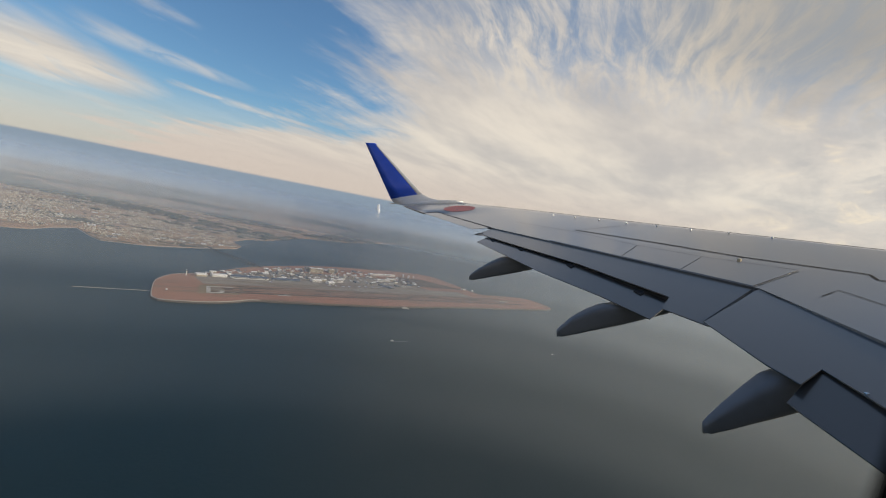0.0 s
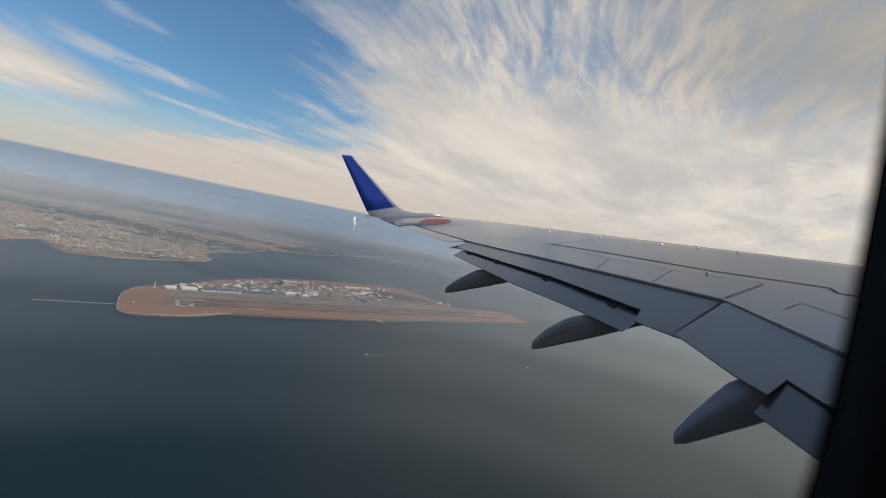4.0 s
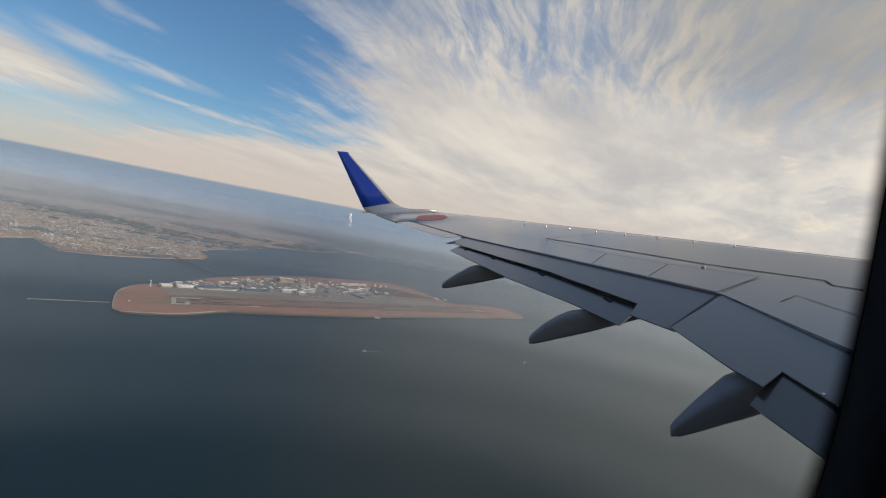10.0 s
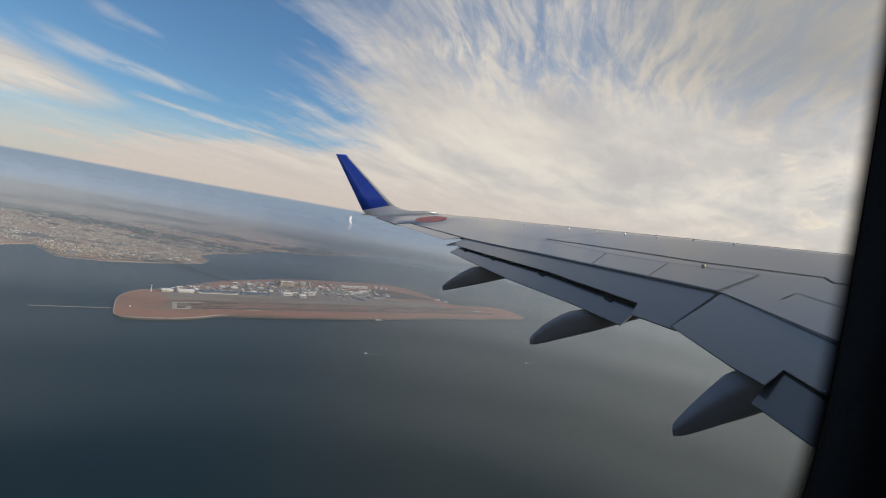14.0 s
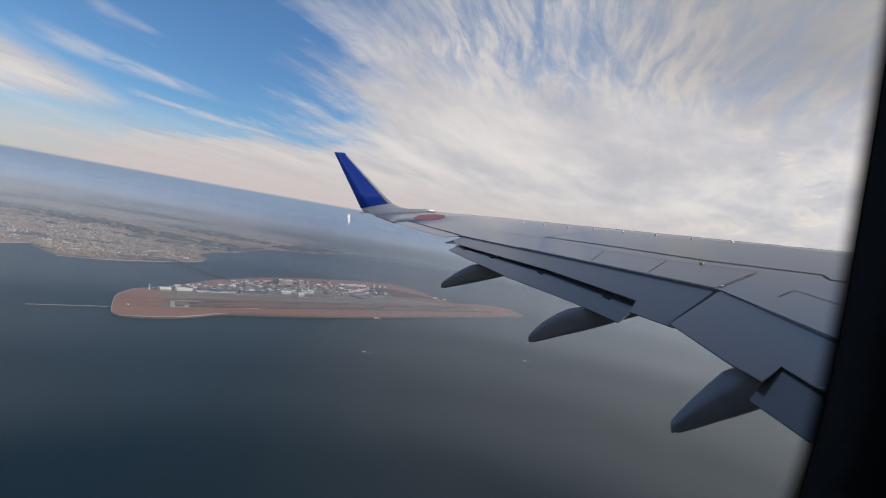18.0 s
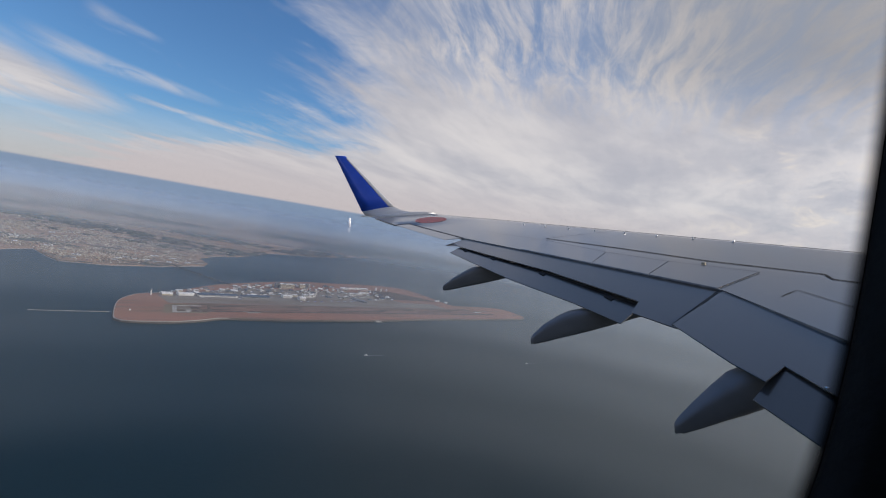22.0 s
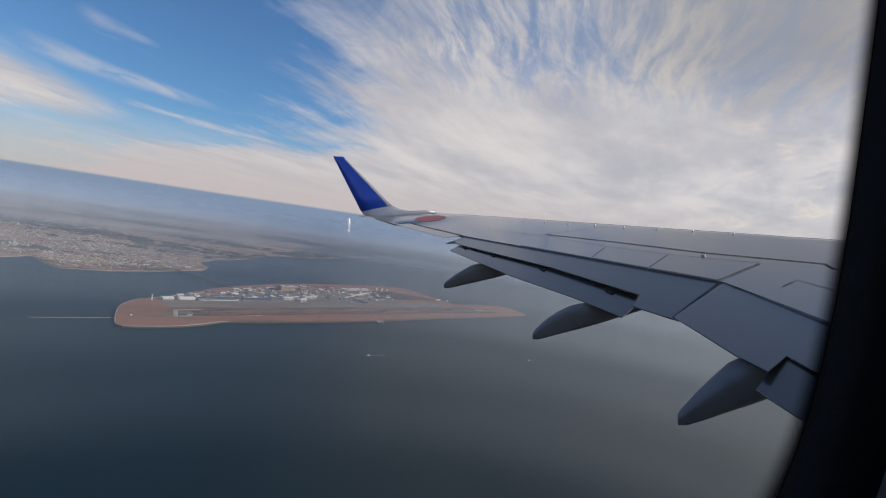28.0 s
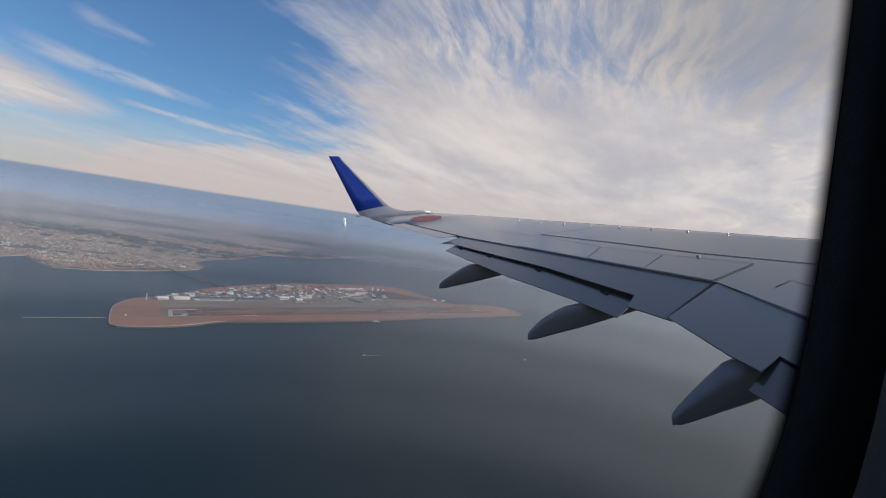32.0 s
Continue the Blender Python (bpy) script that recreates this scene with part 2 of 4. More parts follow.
def varied(name, colours, rough=0.8, scale=0.05):
    """A colour that differs from piece to piece and is stained in itself."""
    def make(g):
        info = g.node("ShaderNodeNewGeometry").outputs["Random Per Island"]
        ramp = g.node("ShaderNodeValToRGB", {0: info})
        ramp.color_ramp.interpolation = "CONSTANT"
        while len(ramp.color_ramp.elements) < len(colours):
            ramp.color_ramp.elements.new(0.5)
        for i, (e, c) in enumerate(zip(ramp.color_ramp.elements, colours)):
            e.position, e.color = i / len(colours), (*c, 1)
        p = spot(g)
        n = g.noise(p, scale, 4.0)
        return bsdf(g, g.mix(g.math("MULTIPLY", g.smooth(n, 0.4, 0.7), 0.3), ramp.outputs[0], (0.16, 0.15, 0.14)), rough)
    return material(name, make)


def paint_water(g):
    p = spot(g)
    swell = g.noise(g.mapped(p, (0.02, 0.035, 1), (0, 0, 0.6)), 1.0, 8.0, 0.6, 0.0)
    chop = g.noise(g.mapped(p, (0.22, 0.34, 1), (0, 0, 0.5)), 1.0, 6.0, 0.65)
    slick = g.noise(g.mapped(p, (0.0007, 0.0042, 1), (0, 0, -0.25)), 1.0, 5.0, 0.5, 0.0)
    tone = g.mix(g.smooth(slick, 0.32, 0.7), (0.0048, 0.0195, 0.0245), (0.0075, 0.025, 0.0305))
    height = g.math("ADD", g.math("MULTIPLY", swell, 0.6), g.math("MULTIPLY", chop, 0.4))
    return bsdf(g, tone, g.math("MULTIPLY_ADD", slick, 0.16, 0.40), 0.0, bump(g, height, 0.30, 1.0), ior=1.40)


def paint_land(g):
    p = spot(g)
    fields = g.node("ShaderNodeTexVoronoi", {"Vector": g.mapped(p, (0.011, 0.017, 1), (0, 0, 0.5)), "Scale": 1.0}).outputs["Color"]
    pick = g.node("ShaderNodeSeparateColor", {0: fields}).outputs[0]
    soil = g.mix(g.smooth(pick, 0.2, 0.8), (0.44, 0.27, 0.18), (0.32, 0.22, 0.155))
    woods = g.noise(g.mapped(p, (0.0030, 0.0088, 1), (0, 0, -0.12)), 1.0, 8.0, 0.62, 0.9)
    c = g.mix(g.smooth(woods, 0.51, 0.58), soil, (0.085, 0.086, 0.074))
    rough = g.noise(p, 0.09, 5.0, 0.7)
    c = g.mix(g.math("MULTIPLY", g.smooth(rough, 0.4, 0.7), 0.5), c, (0.10, 0.095, 0.085))
    return bsdf(g, c, 0.95)


def paint_island(g):
    p = spot(g)
    big = g.noise(g.mapped(p, (0.010, 0.010, 1)), 1.0, 6.0, 0.6, 0.3)
    strip = g.noise(g.mapped(p, (0.006, 0.05, 1), (0, 0, radians(-45))), 1.0, 6.0, 0.6)
    c = g.mix(g.smooth(big, 0.35, 0.7), (0.365, 0.188, 0.138), (0.305, 0.170, 0.128))
    c = g.mix(g.smooth(strip, 0.48, 0.7), c, (0.215, 0.165, 0.125))
    fine = g.noise(p, 0.35, 5.0, 0.7)
    c = g.mix(g.math("MULTIPLY", g.smooth(fine, 0.45, 0.75), 0.35), c, (0.15, 0.12, 0.09))
    return bsdf(g, c, 0.95)


def plain(name, colour, rough=0.85, scale=0.2, amount=0.3):
    def make(g):
        p = spot(g)
        n = g.noise(p, scale, 6.0, 0.6)
        m = g.noise(p, scale * 9, 4.0, 0.6)
        c = g.mix(g.smooth(n, 0.3, 0.72), tuple(v * (1 - amount) for v in colour), colour)
        c = g.mix(g.math("MULTIPLY", g.smooth(m, 0.4, 0.75), amount * 0.6), c, tuple(v * 0.6 for v in colour))
        return bsdf(g, c, rough, 0.0, bump(g, m, 0.15, 0.02))
    return material(name, make)


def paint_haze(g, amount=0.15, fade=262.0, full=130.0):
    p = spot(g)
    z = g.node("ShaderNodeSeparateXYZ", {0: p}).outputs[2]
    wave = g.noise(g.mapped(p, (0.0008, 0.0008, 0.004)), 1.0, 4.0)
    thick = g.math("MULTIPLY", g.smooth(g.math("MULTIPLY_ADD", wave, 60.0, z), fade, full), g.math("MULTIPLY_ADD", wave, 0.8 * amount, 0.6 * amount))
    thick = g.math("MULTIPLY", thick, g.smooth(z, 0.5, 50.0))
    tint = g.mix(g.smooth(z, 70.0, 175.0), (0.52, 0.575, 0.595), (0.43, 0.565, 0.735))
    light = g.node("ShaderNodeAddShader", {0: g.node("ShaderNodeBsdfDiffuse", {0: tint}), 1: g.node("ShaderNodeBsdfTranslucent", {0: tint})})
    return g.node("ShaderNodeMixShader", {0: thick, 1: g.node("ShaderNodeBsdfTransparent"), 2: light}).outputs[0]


def paint_pane(g):
    clear = g.node("ShaderNodeBsdfTransparent", {0: (0.985, 0.99, 0.985, 1)})
    gloss = g.node("ShaderNodeBsdfGlossy", {0: (1, 1, 1, 1), "Roughness": 0.05})
    scuff = g.noise(g.mapped(spot(g), (30, 30, 60)), 1.0, 4.0)
    shine = g.node("ShaderNodeMixShader", {0: g.math("MULTIPLY_ADD", scuff, 0.006, 0.004), 1: clear, 2: gloss}).outputs[0]
    # out-of-focus window rim painted as a dark fade, all round its outline
    place = g.node("ShaderNodeSeparateXYZ", {0: spot(g)}).outputs
    dx, dz = g.math("SUBTRACT", place[0], EYE.x), g.math("SUBTRACT", place[2], EYE.z)
    f = g.math("SUBTRACT", g.math("MULTIPLY", dx, math.cos(TILT)), g.math("MULTIPLY", dz, math.sin(TILT)))
    u = g.math("SUBTRACT", g.math("ADD", g.math("MULTIPLY", dx, math.sin(TILT)), g.math("MULTIPLY", dz, math.cos(TILT))), 0.05)
    reach = g.math("ADD", g.math("POWER", g.math("ABSOLUTE", g.math("DIVIDE", f, 0.130)), 3.5), g.math("POWER", g.math("ABSOLUTE", g.math("DIVIDE", u, 0.180)), 3.5))
    edge = g.math("POWER", reach, 1 / 3.5)
    rim_blur = g.math("MULTIPLY", g.smooth(edge, 0.952, 1.004), 0.96)
    dirt_or_blur = g.node("ShaderNodeBsdfDiffuse", {0: (0.05, 0.045, 0.042, 1)})
    return g.node("ShaderNodeMixShader", {0: rim_blur, 1: shine, 2: dirt_or_blur}).outputs[0]


WATER = material("sea_water", paint_water)
LAND = material("winter_fields", paint_land)
ISLAND = material("dry_grass", paint_island)
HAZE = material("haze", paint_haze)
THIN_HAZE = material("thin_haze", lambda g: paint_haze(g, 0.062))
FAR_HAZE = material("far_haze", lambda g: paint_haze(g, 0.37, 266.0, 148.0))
PANE = material("acrylic_pane", paint_pane)
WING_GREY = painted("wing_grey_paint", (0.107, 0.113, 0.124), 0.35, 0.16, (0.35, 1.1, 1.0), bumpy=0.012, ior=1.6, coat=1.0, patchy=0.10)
# flaps: the wing's grey with their deeper shade put into the base colour
SHADED_FLAP_GREY = painted("shaded_flap_grey_paint", (0.062, 0.061, 0.060), 0.36, 0.14, (0.4, 1.2, 1.0), bumpy=0.008, ior=1.6, coat=1.0, patchy=0.08)
FAIRING_GREY = painted("fairing_grey_paint", (0.185, 0.198, 0.216), 0.40, 0.20, (0.8, 2.0, 2.0), bumpy=0.02)
WHITE_PAINT = painted("white_aircraft_paint", (0.74, 0.75, 0.77), 0.3, 0.10)
BLUE_PAINT = painted("blue_aircraft_paint", (0.034, 0.135, 0.82), 0.35, 0.12, coat=0.1)
RED_PAINT = painted("red_aircraft_paint", (0.55, 0.085, 0.075), 0.4, 0.20)
JOINT = plain("grey_panel_joint", (0.045, 0.046, 0.050), 0.8, 8.0)
SEAL = plain("black_rubber_seal", (0.026, 0.026, 0.028), 0.8, 20.0)
SEAM = plain("panel_gap_and_slot_shade", (0.016, 0.016, 0.018), 0.9, 8.0)
METAL = painted("bare_metal", (0.72, 0.72, 0.72), 0.25, 0.15, metal=1.0)
STUD = painted("bright_stud_metal", (0.95, 0.95, 0.93), 0.42, 0.05, metal=1.0)
CABIN = plain("grey_cabin_plastic", (0.36, 0.335, 0.315), 0.6, 30.0, 0.12)
DARK_TRIM = plain("dark_window_trim", (0.02, 0.02, 0.022), 0.7, 30.0)
CONCRETE = plain("pale_concrete", (0.50, 0.47, 0.42), 0.9, 0.12)


def paint_apron(g):
    p = spot(g)
    big = g.noise(g.mapped(p, (0.006, 0.03, 1), (0, 0, radians(-45))), 1.0, 7.0, 0.62, 0.5)
    slabs = g.node("ShaderNodeTexBrick", {"Vector": g.mapped(p, (0.08, 0.08, 1), (0, 0, radians(-45))), "Color1": (0.31, 0.272, 0.232, 1), "Color2": (0.28, 0.245, 0.21, 1), "Mortar": (0.17, 0.145, 0.125, 1), "Scale": 1.0})
    c = g.mix(g.smooth(big, 0.42, 0.62), slabs.outputs[0], (0.225, 0.178, 0.145))
    fine = g.noise(p, 0.5, 5.0, 0.7)
    return bsdf(g, g.mix(g.math("MULTIPLY", g.smooth(fine, 0.4, 0.75), 0.4), c, (0.16, 0.14, 0.12)), 0.9)


APRON = material("grey_apron", paint_apron)
ASPHALT = plain("runway_asphalt", (0.165, 0.124, 0.104), 0.9, 0.05, 0.4)


def paint_verge(g):
    p = spot(g)
    lay = (0, 0, radians(-45))
    bands = g.noise(g.mapped(p, (0.0035, 0.085, 1), lay), 1.0, 6.0, 0.6, 0.6)
    smudge = g.noise(g.mapped(p, (0.012, 0.045, 1), lay, (4, 7, 0)), 1.0, 6.0, 0.62, 0.8)
    c = g.mix(g.smooth(bands, 0.36, 0.62), (0.310, 0.168, 0.128), (0.225, 0.165, 0.130))
    c = g.mix(g.smooth(smudge, 0.46, 0.64), c, (0.105, 0.088, 0.078))
    fine = g.noise(p, 0.3, 5.0, 0.7)
    return bsdf(g, g.mix(g.math("MULTIPLY", g.smooth(fine, 0.45, 0.75), 0.35), c, (0.15, 0.12, 0.10)), 0.95)


VERGE = material("patchy_dry_verge", paint_verge)
WORN = plain("worn_taxiway_asphalt", (0.205, 0.160, 0.132), 0.9, 0.05, 0.4)
ROCK = plain("seawall_rock", (0.46, 0.42, 0.385), 0.95, 0.5, 0.4)
SHADED_CREST_ROCK = plain("shaded_seawall_rock", (0.24, 0.19, 0.165), 0.95, 0.5, 0.4)
SEA_ROCK = plain("dark_seawall_rock", (0.15, 0.13, 0.115), 0.9, 0.5, 0.4)
KHAKI = plain("khaki_mown_grass", (0.29, 0.225, 0.16), 0.95, 0.03, 0.3)
LINE = plain("runway_line_paint", (0.52, 0.50, 0.47), 0.8, 0.3)
WHITE_WALL = plain("white_wall", (0.82, 0.80, 0.76), 0.75, 0.15, 0.2)
BEIGE_WALL = plain("beige_wall", (0.62, 0.55, 0.42), 0.8, 0.15, 0.2)
GREY_WALL = plain("grey_wall", (0.33, 0.33, 0.34), 0.8, 0.15, 0.25)
ROOF_WHITE = plain("white_roof", (0.88, 0.87, 0.85), 0.7, 0.1, 0.15)
ROOF_GREY = plain("grey_roof", (0.22, 0.23, 0.25), 0.7, 0.1, 0.3)
ROOF_BLUE = plain("slate_blue_roof", (0.10, 0.14, 0.21), 0.6, 0.1, 0.3)
GLASS_DARK = plain("dark_window_glass", (0.03, 0.035, 0.045), 0.15, 0.3)
FOAM = plain("sea_foam", (0.55, 0.58, 0.60), 0.9, 0.4, 0.4)
STEAM = material("white_steam", lambda g: g.node("ShaderNodeAddShader", {0: g.node("ShaderNodeBsdfDiffuse", {0: (0.62, 0.62, 0.62, 1)}), 1: g.node("ShaderNodeBsdfTranslucent", {0: (0.62, 0.62, 0.62, 1)})}).outputs[0])
HOUSES = varied("house_walls_and_roofs", [(0.68, 0.61, 0.51), (0.38, 0.31, 0.25), (0.20, 0.18, 0.17), (0.74, 0.67, 0.56), (0.33, 0.26, 0.20), (0.52, 0.45, 0.36), (0.44, 0.36, 0.28), (0.58, 0.48, 0.35)])
WOODS = varied("dark_winter_woods", [(0.078, 0.086, 0.068), (0.095, 0.093, 0.074), (0.120, 0.100, 0.080)], 0.95)
BRIDGE_GREY = plain("bridge_concrete", (0.10, 0.10, 0.11), 0.9, 0.2)


from mathutils.geometry import tessellate_polygon


# ---- mesh helpers ----
def link(name, verts, faces, mat, parent=None, label="", smooth=False):
    me = bpy.data.meshes.new(name)
    me.from_pydata([tuple(v) for v in verts], [], faces)
    me.materials.append(mat)
    me.update()
    if smooth:
        me.polygons.foreach_set("use_smooth", [True] * len(me.polygons))
    ob = new(name, me)
    if parent:
        ob.parent = parent
    return tagged(ob, label)


def part(name, bm, mat, parent, label="", smooth=False):
    bmesh.ops.recalc_face_normals(bm, faces=bm.faces)
    me = bpy.data.meshes.new(name)
    bm.to_mesh(me)
    bm.free()
    me.materials.append(mat)
    if smooth:
        me.polygons.foreach_set("use_smooth", [True] * len(me.polygons))
    ob = new(name, me)
    ob.parent = parent
    return tagged(ob, label)


def thing(name, m, label, category, group="", kind=""):
    ob = new(name)
    ob.matrix_world = m
    ob.empty_display_size = 0.2
    return tagged(ob, label, category, group, kind)


def box(bm, lo, hi, bevel=0.0):
    m = Matrix.LocRotScale([(a + b) / 2 for a, b in zip(lo, hi)], None, [b - a for a, b in zip(lo, hi)])
    made = bmesh.ops.create_cube(bm, size=1, matrix=m)
    if bevel:
        edges = list({e for v in made["verts"] for e in v.link_edges})
        bmesh.ops.bevel(bm, geom=edges, offset=bevel, segments=2, affect="EDGES")


def loft(bm, rings, caps=True):
    """Closed rings of equal length, joined into a skin."""
    made = [[bm.verts.new(p) for p in ring] for ring in rings]
    n = len(made[0])
    for a, b in zip(made, made[1:]):
        for i in range(n):
            bm.faces.new((a[i], a[(i + 1) % n], b[(i + 1) % n], b[i]))
    if caps:
        bm.faces.new(made[0][::-1])
        bm.faces.new(made[-1])


def smoothed(points, steps=4):
    """A closed outline rounded through its corners."""
    out, n = [], len(points)
    for i in range(n):
        p0, p1, p2, p3 = (Vector(points[(i + k) % n]) for k in (-1, 0, 1, 2))
        for s in range(steps):
            t = s / steps
            out.append(0.5 * (2 * p1 + (p2 - p0) * t + (2 * p0 - 5 * p1 + 4 * p2 - p3) * t * t + (3 * p1 - p0 - 3 * p2 + p3) * t ** 3))
    return out


def plate(outline, z_low, z_high, grow=0.0):
    """A flat plate on an outline; grow widens its foot."""
    bm = bmesh.new()
    top = [bm.verts.new((p.x, p.y, z_high)) for p in outline]
    foot = []
    n = len(outline)
    for i, p in enumerate(outline):
        d = outline[(i + 1) % n] - outline[i - 1]
        side = Vector((d.y, -d.x)).normalized()
        foot.append(bm.verts.new((p.x + side.x * grow, p.y + side.y * grow, z_low)))
    for i in range(n):
        bm.faces.new((top[i - 1], top[i], foot[i], foot[i - 1]))
    for tri in tessellate_polygon([[Vector((p.x, p.y, 0)) for p in outline]]):
        bm.faces.new([top[i] for i in tri])
    return bm


def structure(name, bm, mat, label, smooth=False):
    ob = part(name, bm, mat, None, label, smooth)
    return tagged(ob, kind="structure")


# ---- sea, mainland, island ----
def build_sea():
    bm = bmesh.new()
    bmesh.ops.create_circle(bm, cap_ends=True, segments=96, radius=9000)
    structure("water", bm, WATER, "calm dark blue-green sea with faint swell")


MAINLAND = [(-7000, 300), (-3500, 420), (-1700, 700), (-1120, 930), (-998, 1086), (-1015, 1160), (-1009, 1239), (-960, 1200), (-909, 1159), (-855, 1124), (-813, 1154),
            (-780, 1175), (-718, 1288), (-671, 1425), (-690, 1490), (-760, 1575), (-770, 1700), (-736, 1821), (-733, 2166), (-588, 2364), (-480, 2800),
            (-367, 3150), (-93, 3560), (153, 3640), (900, 3900), (2600, 4400), (7000, 5200), (7000, 8500), (-7000, 8500)]
ISLE_SHORE = [(-468, 738), (-455, 724), (-437, 723), (-394, 757), (-368, 796), (-352, 832), (-314, 863), (-267, 901), (-218, 948), (-117, 1042), (-8, 1168),
              (170, 1348), (255, 1450), (235, 1520), (193, 1560), (127, 1524), (48, 1460), (8, 1500), (-12, 1535), (-59, 1597), (-110, 1650), (-156, 1652), (-240, 1592),
              (-312, 1510), (-377, 1437), (-439, 1333), (-468, 1254), (-495, 1183), (-507, 1123), (-512, 1057), (-517, 998), (-526, 951), (-541, 916),
              (-538, 878), (-527, 838), (-501, 790)]


def build_land():
    coast = [Vector(p) for p in MAINLAND]
    structure("ground", plate(coast, -3, 2.0, 3.0), LAND, "brown winter fields and dark woods of the mainland")
    # a pale beach runs along the near shore
    bm = bmesh.new()
    run = coast[3:14]
    for a, b in zip(run, run[1:]):
        side = Vector(((b - a).y, -(b - a).x)).normalized()
        q = [bm.verts.new((*(a + side * w), z)) for w, z in ((4.5, -0.4), (-3.5, 2.05))]
        r = [bm.verts.new((*(b + side * w), z)) for w, z in ((4.5, -0.4), (-3.5, 2.05))]
        bm.faces.new((q[0], q[1], r[1], r[0]))
    structure("trim_beach", bm, ROCK, "pale sandy shore strip of the mainland")
    shore = smoothed([Vector(p) for p in ISLE_SHORE], 3)
    structure("ground_island", plate(shore, -3, 3.0, 0.5), ISLAND, "reclaimed airport island of reddish dry grass")
    # sloping seawall all the way round
    bm = bmesh.new()
    n = len(shore)
    rings = []
    for i, p in enumerate(shore):
        d = shore[(i + 1) % n] - shore[i - 1]
        side = Vector((d.y, -d.x)).normalized()
        rings.append([bm.verts.new((p.x + side.x * w, p.y + side.y * w, z)) for w, z in ((2.6, -1.0), (1.2, 2.3))])
    for i in range(n):
        a, b = rings[i - 1], rings[i]
        bm.faces.new((a[0], a[1], b[1], b[0]))
    structure("trim_seawall", bm, SEA_ROCK, "dark rock slope round the airport island")
    # pale crest round the near end; along the rest its shade is painted darker
    for pale in (True, False):
        bm = bmesh.new()
        for i in range(n):
            if (shore[i].x < -340 and shore[i].y < 960) != pale:
                continue
            ends = []
            for j in (i - 1, i):
                p, d = shore[j], shore[(j + 1) % n] - shore[j - 1]
                side = Vector((d.y, -d.x)).normalized()
                ends.append([bm.verts.new((p.x + side.x * w, p.y + side.y * w, z)) for w, z in ((1.2, 2.3), (0.8, 3.3), (-0.4, 3.4), (-0.5, 2.8))])
            for k in range(3):
                bm.faces.new((ends[0][k], ends[0][k + 1], ends[1][k + 1], ends[1][k]))
        if pale:
            structure("trim_seawall_crest", bm, ROCK, "pale crest of the island's seawall")
        else:
            structure("trim_seawall_rock_crest", bm, SHADED_CREST_ROCK, "brown rock crest of the island's seawall, painted in shade")


def isle(s, w):
    """Island axes: s along the runway, w inland from the near shore."""
    return Vector((-466 + 0.709 * s - 0.705 * w, 734 + 0.705 * s + 0.709 * w))


ISLE_TURN = math.degrees(math.atan2(0.705, 0.709))


def strip(name, s0, s1, w0, w1, mat, z, label, s_slant=0.0):
    corners = [isle(s0, w0), isle(s1, w0), isle(s1 + s_slant, w1), isle(s0 + s_slant, w1)]
    structure(name, plate(corners, z - 0.3, z), mat, label)


def build_runway():
    strip("pavement_apron", 104, 800, 104, 168, APRON, 3.12, "pale grey concrete aircraft apron")
    inland = [isle(s, w) for s, w in ((112, 168), (700, 168), (660, 300), (340, 300), (165, 206), (118, 186))]
    structure("pavement_inland", plate(inland, 2.8, 3.08), APRON, "grey paved ground between the airport buildings")
    dark = [isle(s, w) for s, w in ((640, 215), (880, 200), (850, 225), (800, 330), (720, 345), (680, 290))]
    structure("pavement_car_park", plate(dark, 2.8, 3.10), ASPHALT, "dark asphalt car park near the far shore")
    round_pad = [isle(s, w) for s, w in ((74, 24), (140, 22), (170, 60), (166, 92), (112, 100), (92, 88))]
    structure("pavement_worn_ground", plate(round_pad, 2.8, 3.05), KHAKI, "khaki worn ground round the turning pad")
    strip("pavement_verge", 128, 880, 50, 104, VERGE, 3.06, "patchy brown mown grass between runway and apron")
    strip("road_runway", 96, 930, 34, 46, ASPHALT, 3.16, "dark asphalt runway with worn markings")
    strip("road_taxiway", 130, 900, 92, 98, WORN, 3.14, "dark asphalt taxiway beside the runway")
    for s in (150, 330, 520, 700, 850):
        strip("road_exit", s, s + 6, 46, 92, WORN, 3.12, "narrow asphalt taxiway exit", 14)
    # the pale turning pad at the runway's end
    for s0, s1, w0, w1 in ((88, 116, 29, 35), (90, 97, 35, 84), (104, 150, 79, 84), (112, 120, 35, 50)):
        strip("pavement_pad", s0, s1, w0, w1, CONCRETE, 3.2, "pale concrete turning pad at the runway end", (w1 - w0) * 0.28)
    strip("pavement_pad", 102, 126, 50, 76, APRON, 3.18, "grey hard ground inside the turning pad")
    strip("pavement_patch", 215, 240, 28, 33, CONCRETE, 3.2, "pale concrete patch beside the runway")
    strip("pavement_patch", 872, 900, 60, 70, CONCRETE, 3.2, "pale concrete patch near the far runway end")
    bm = bmesh.new()
    for k in range(40):
        s = 110 + 20 * k
        a = [isle(s, 39.4), isle(s + 9, 39.4), isle(s + 9, 40.6), isle(s, 40.6)]
        bm.faces.new([bm.verts.new((p.x, p.y, 3.2)) for p in a])
    tagged(part("runway_marking", bm, LINE, bpy.data.objects["road_runway"], "faded white centre line dashes"), kind="stuff")


build_sea()
build_land()
build_runway()


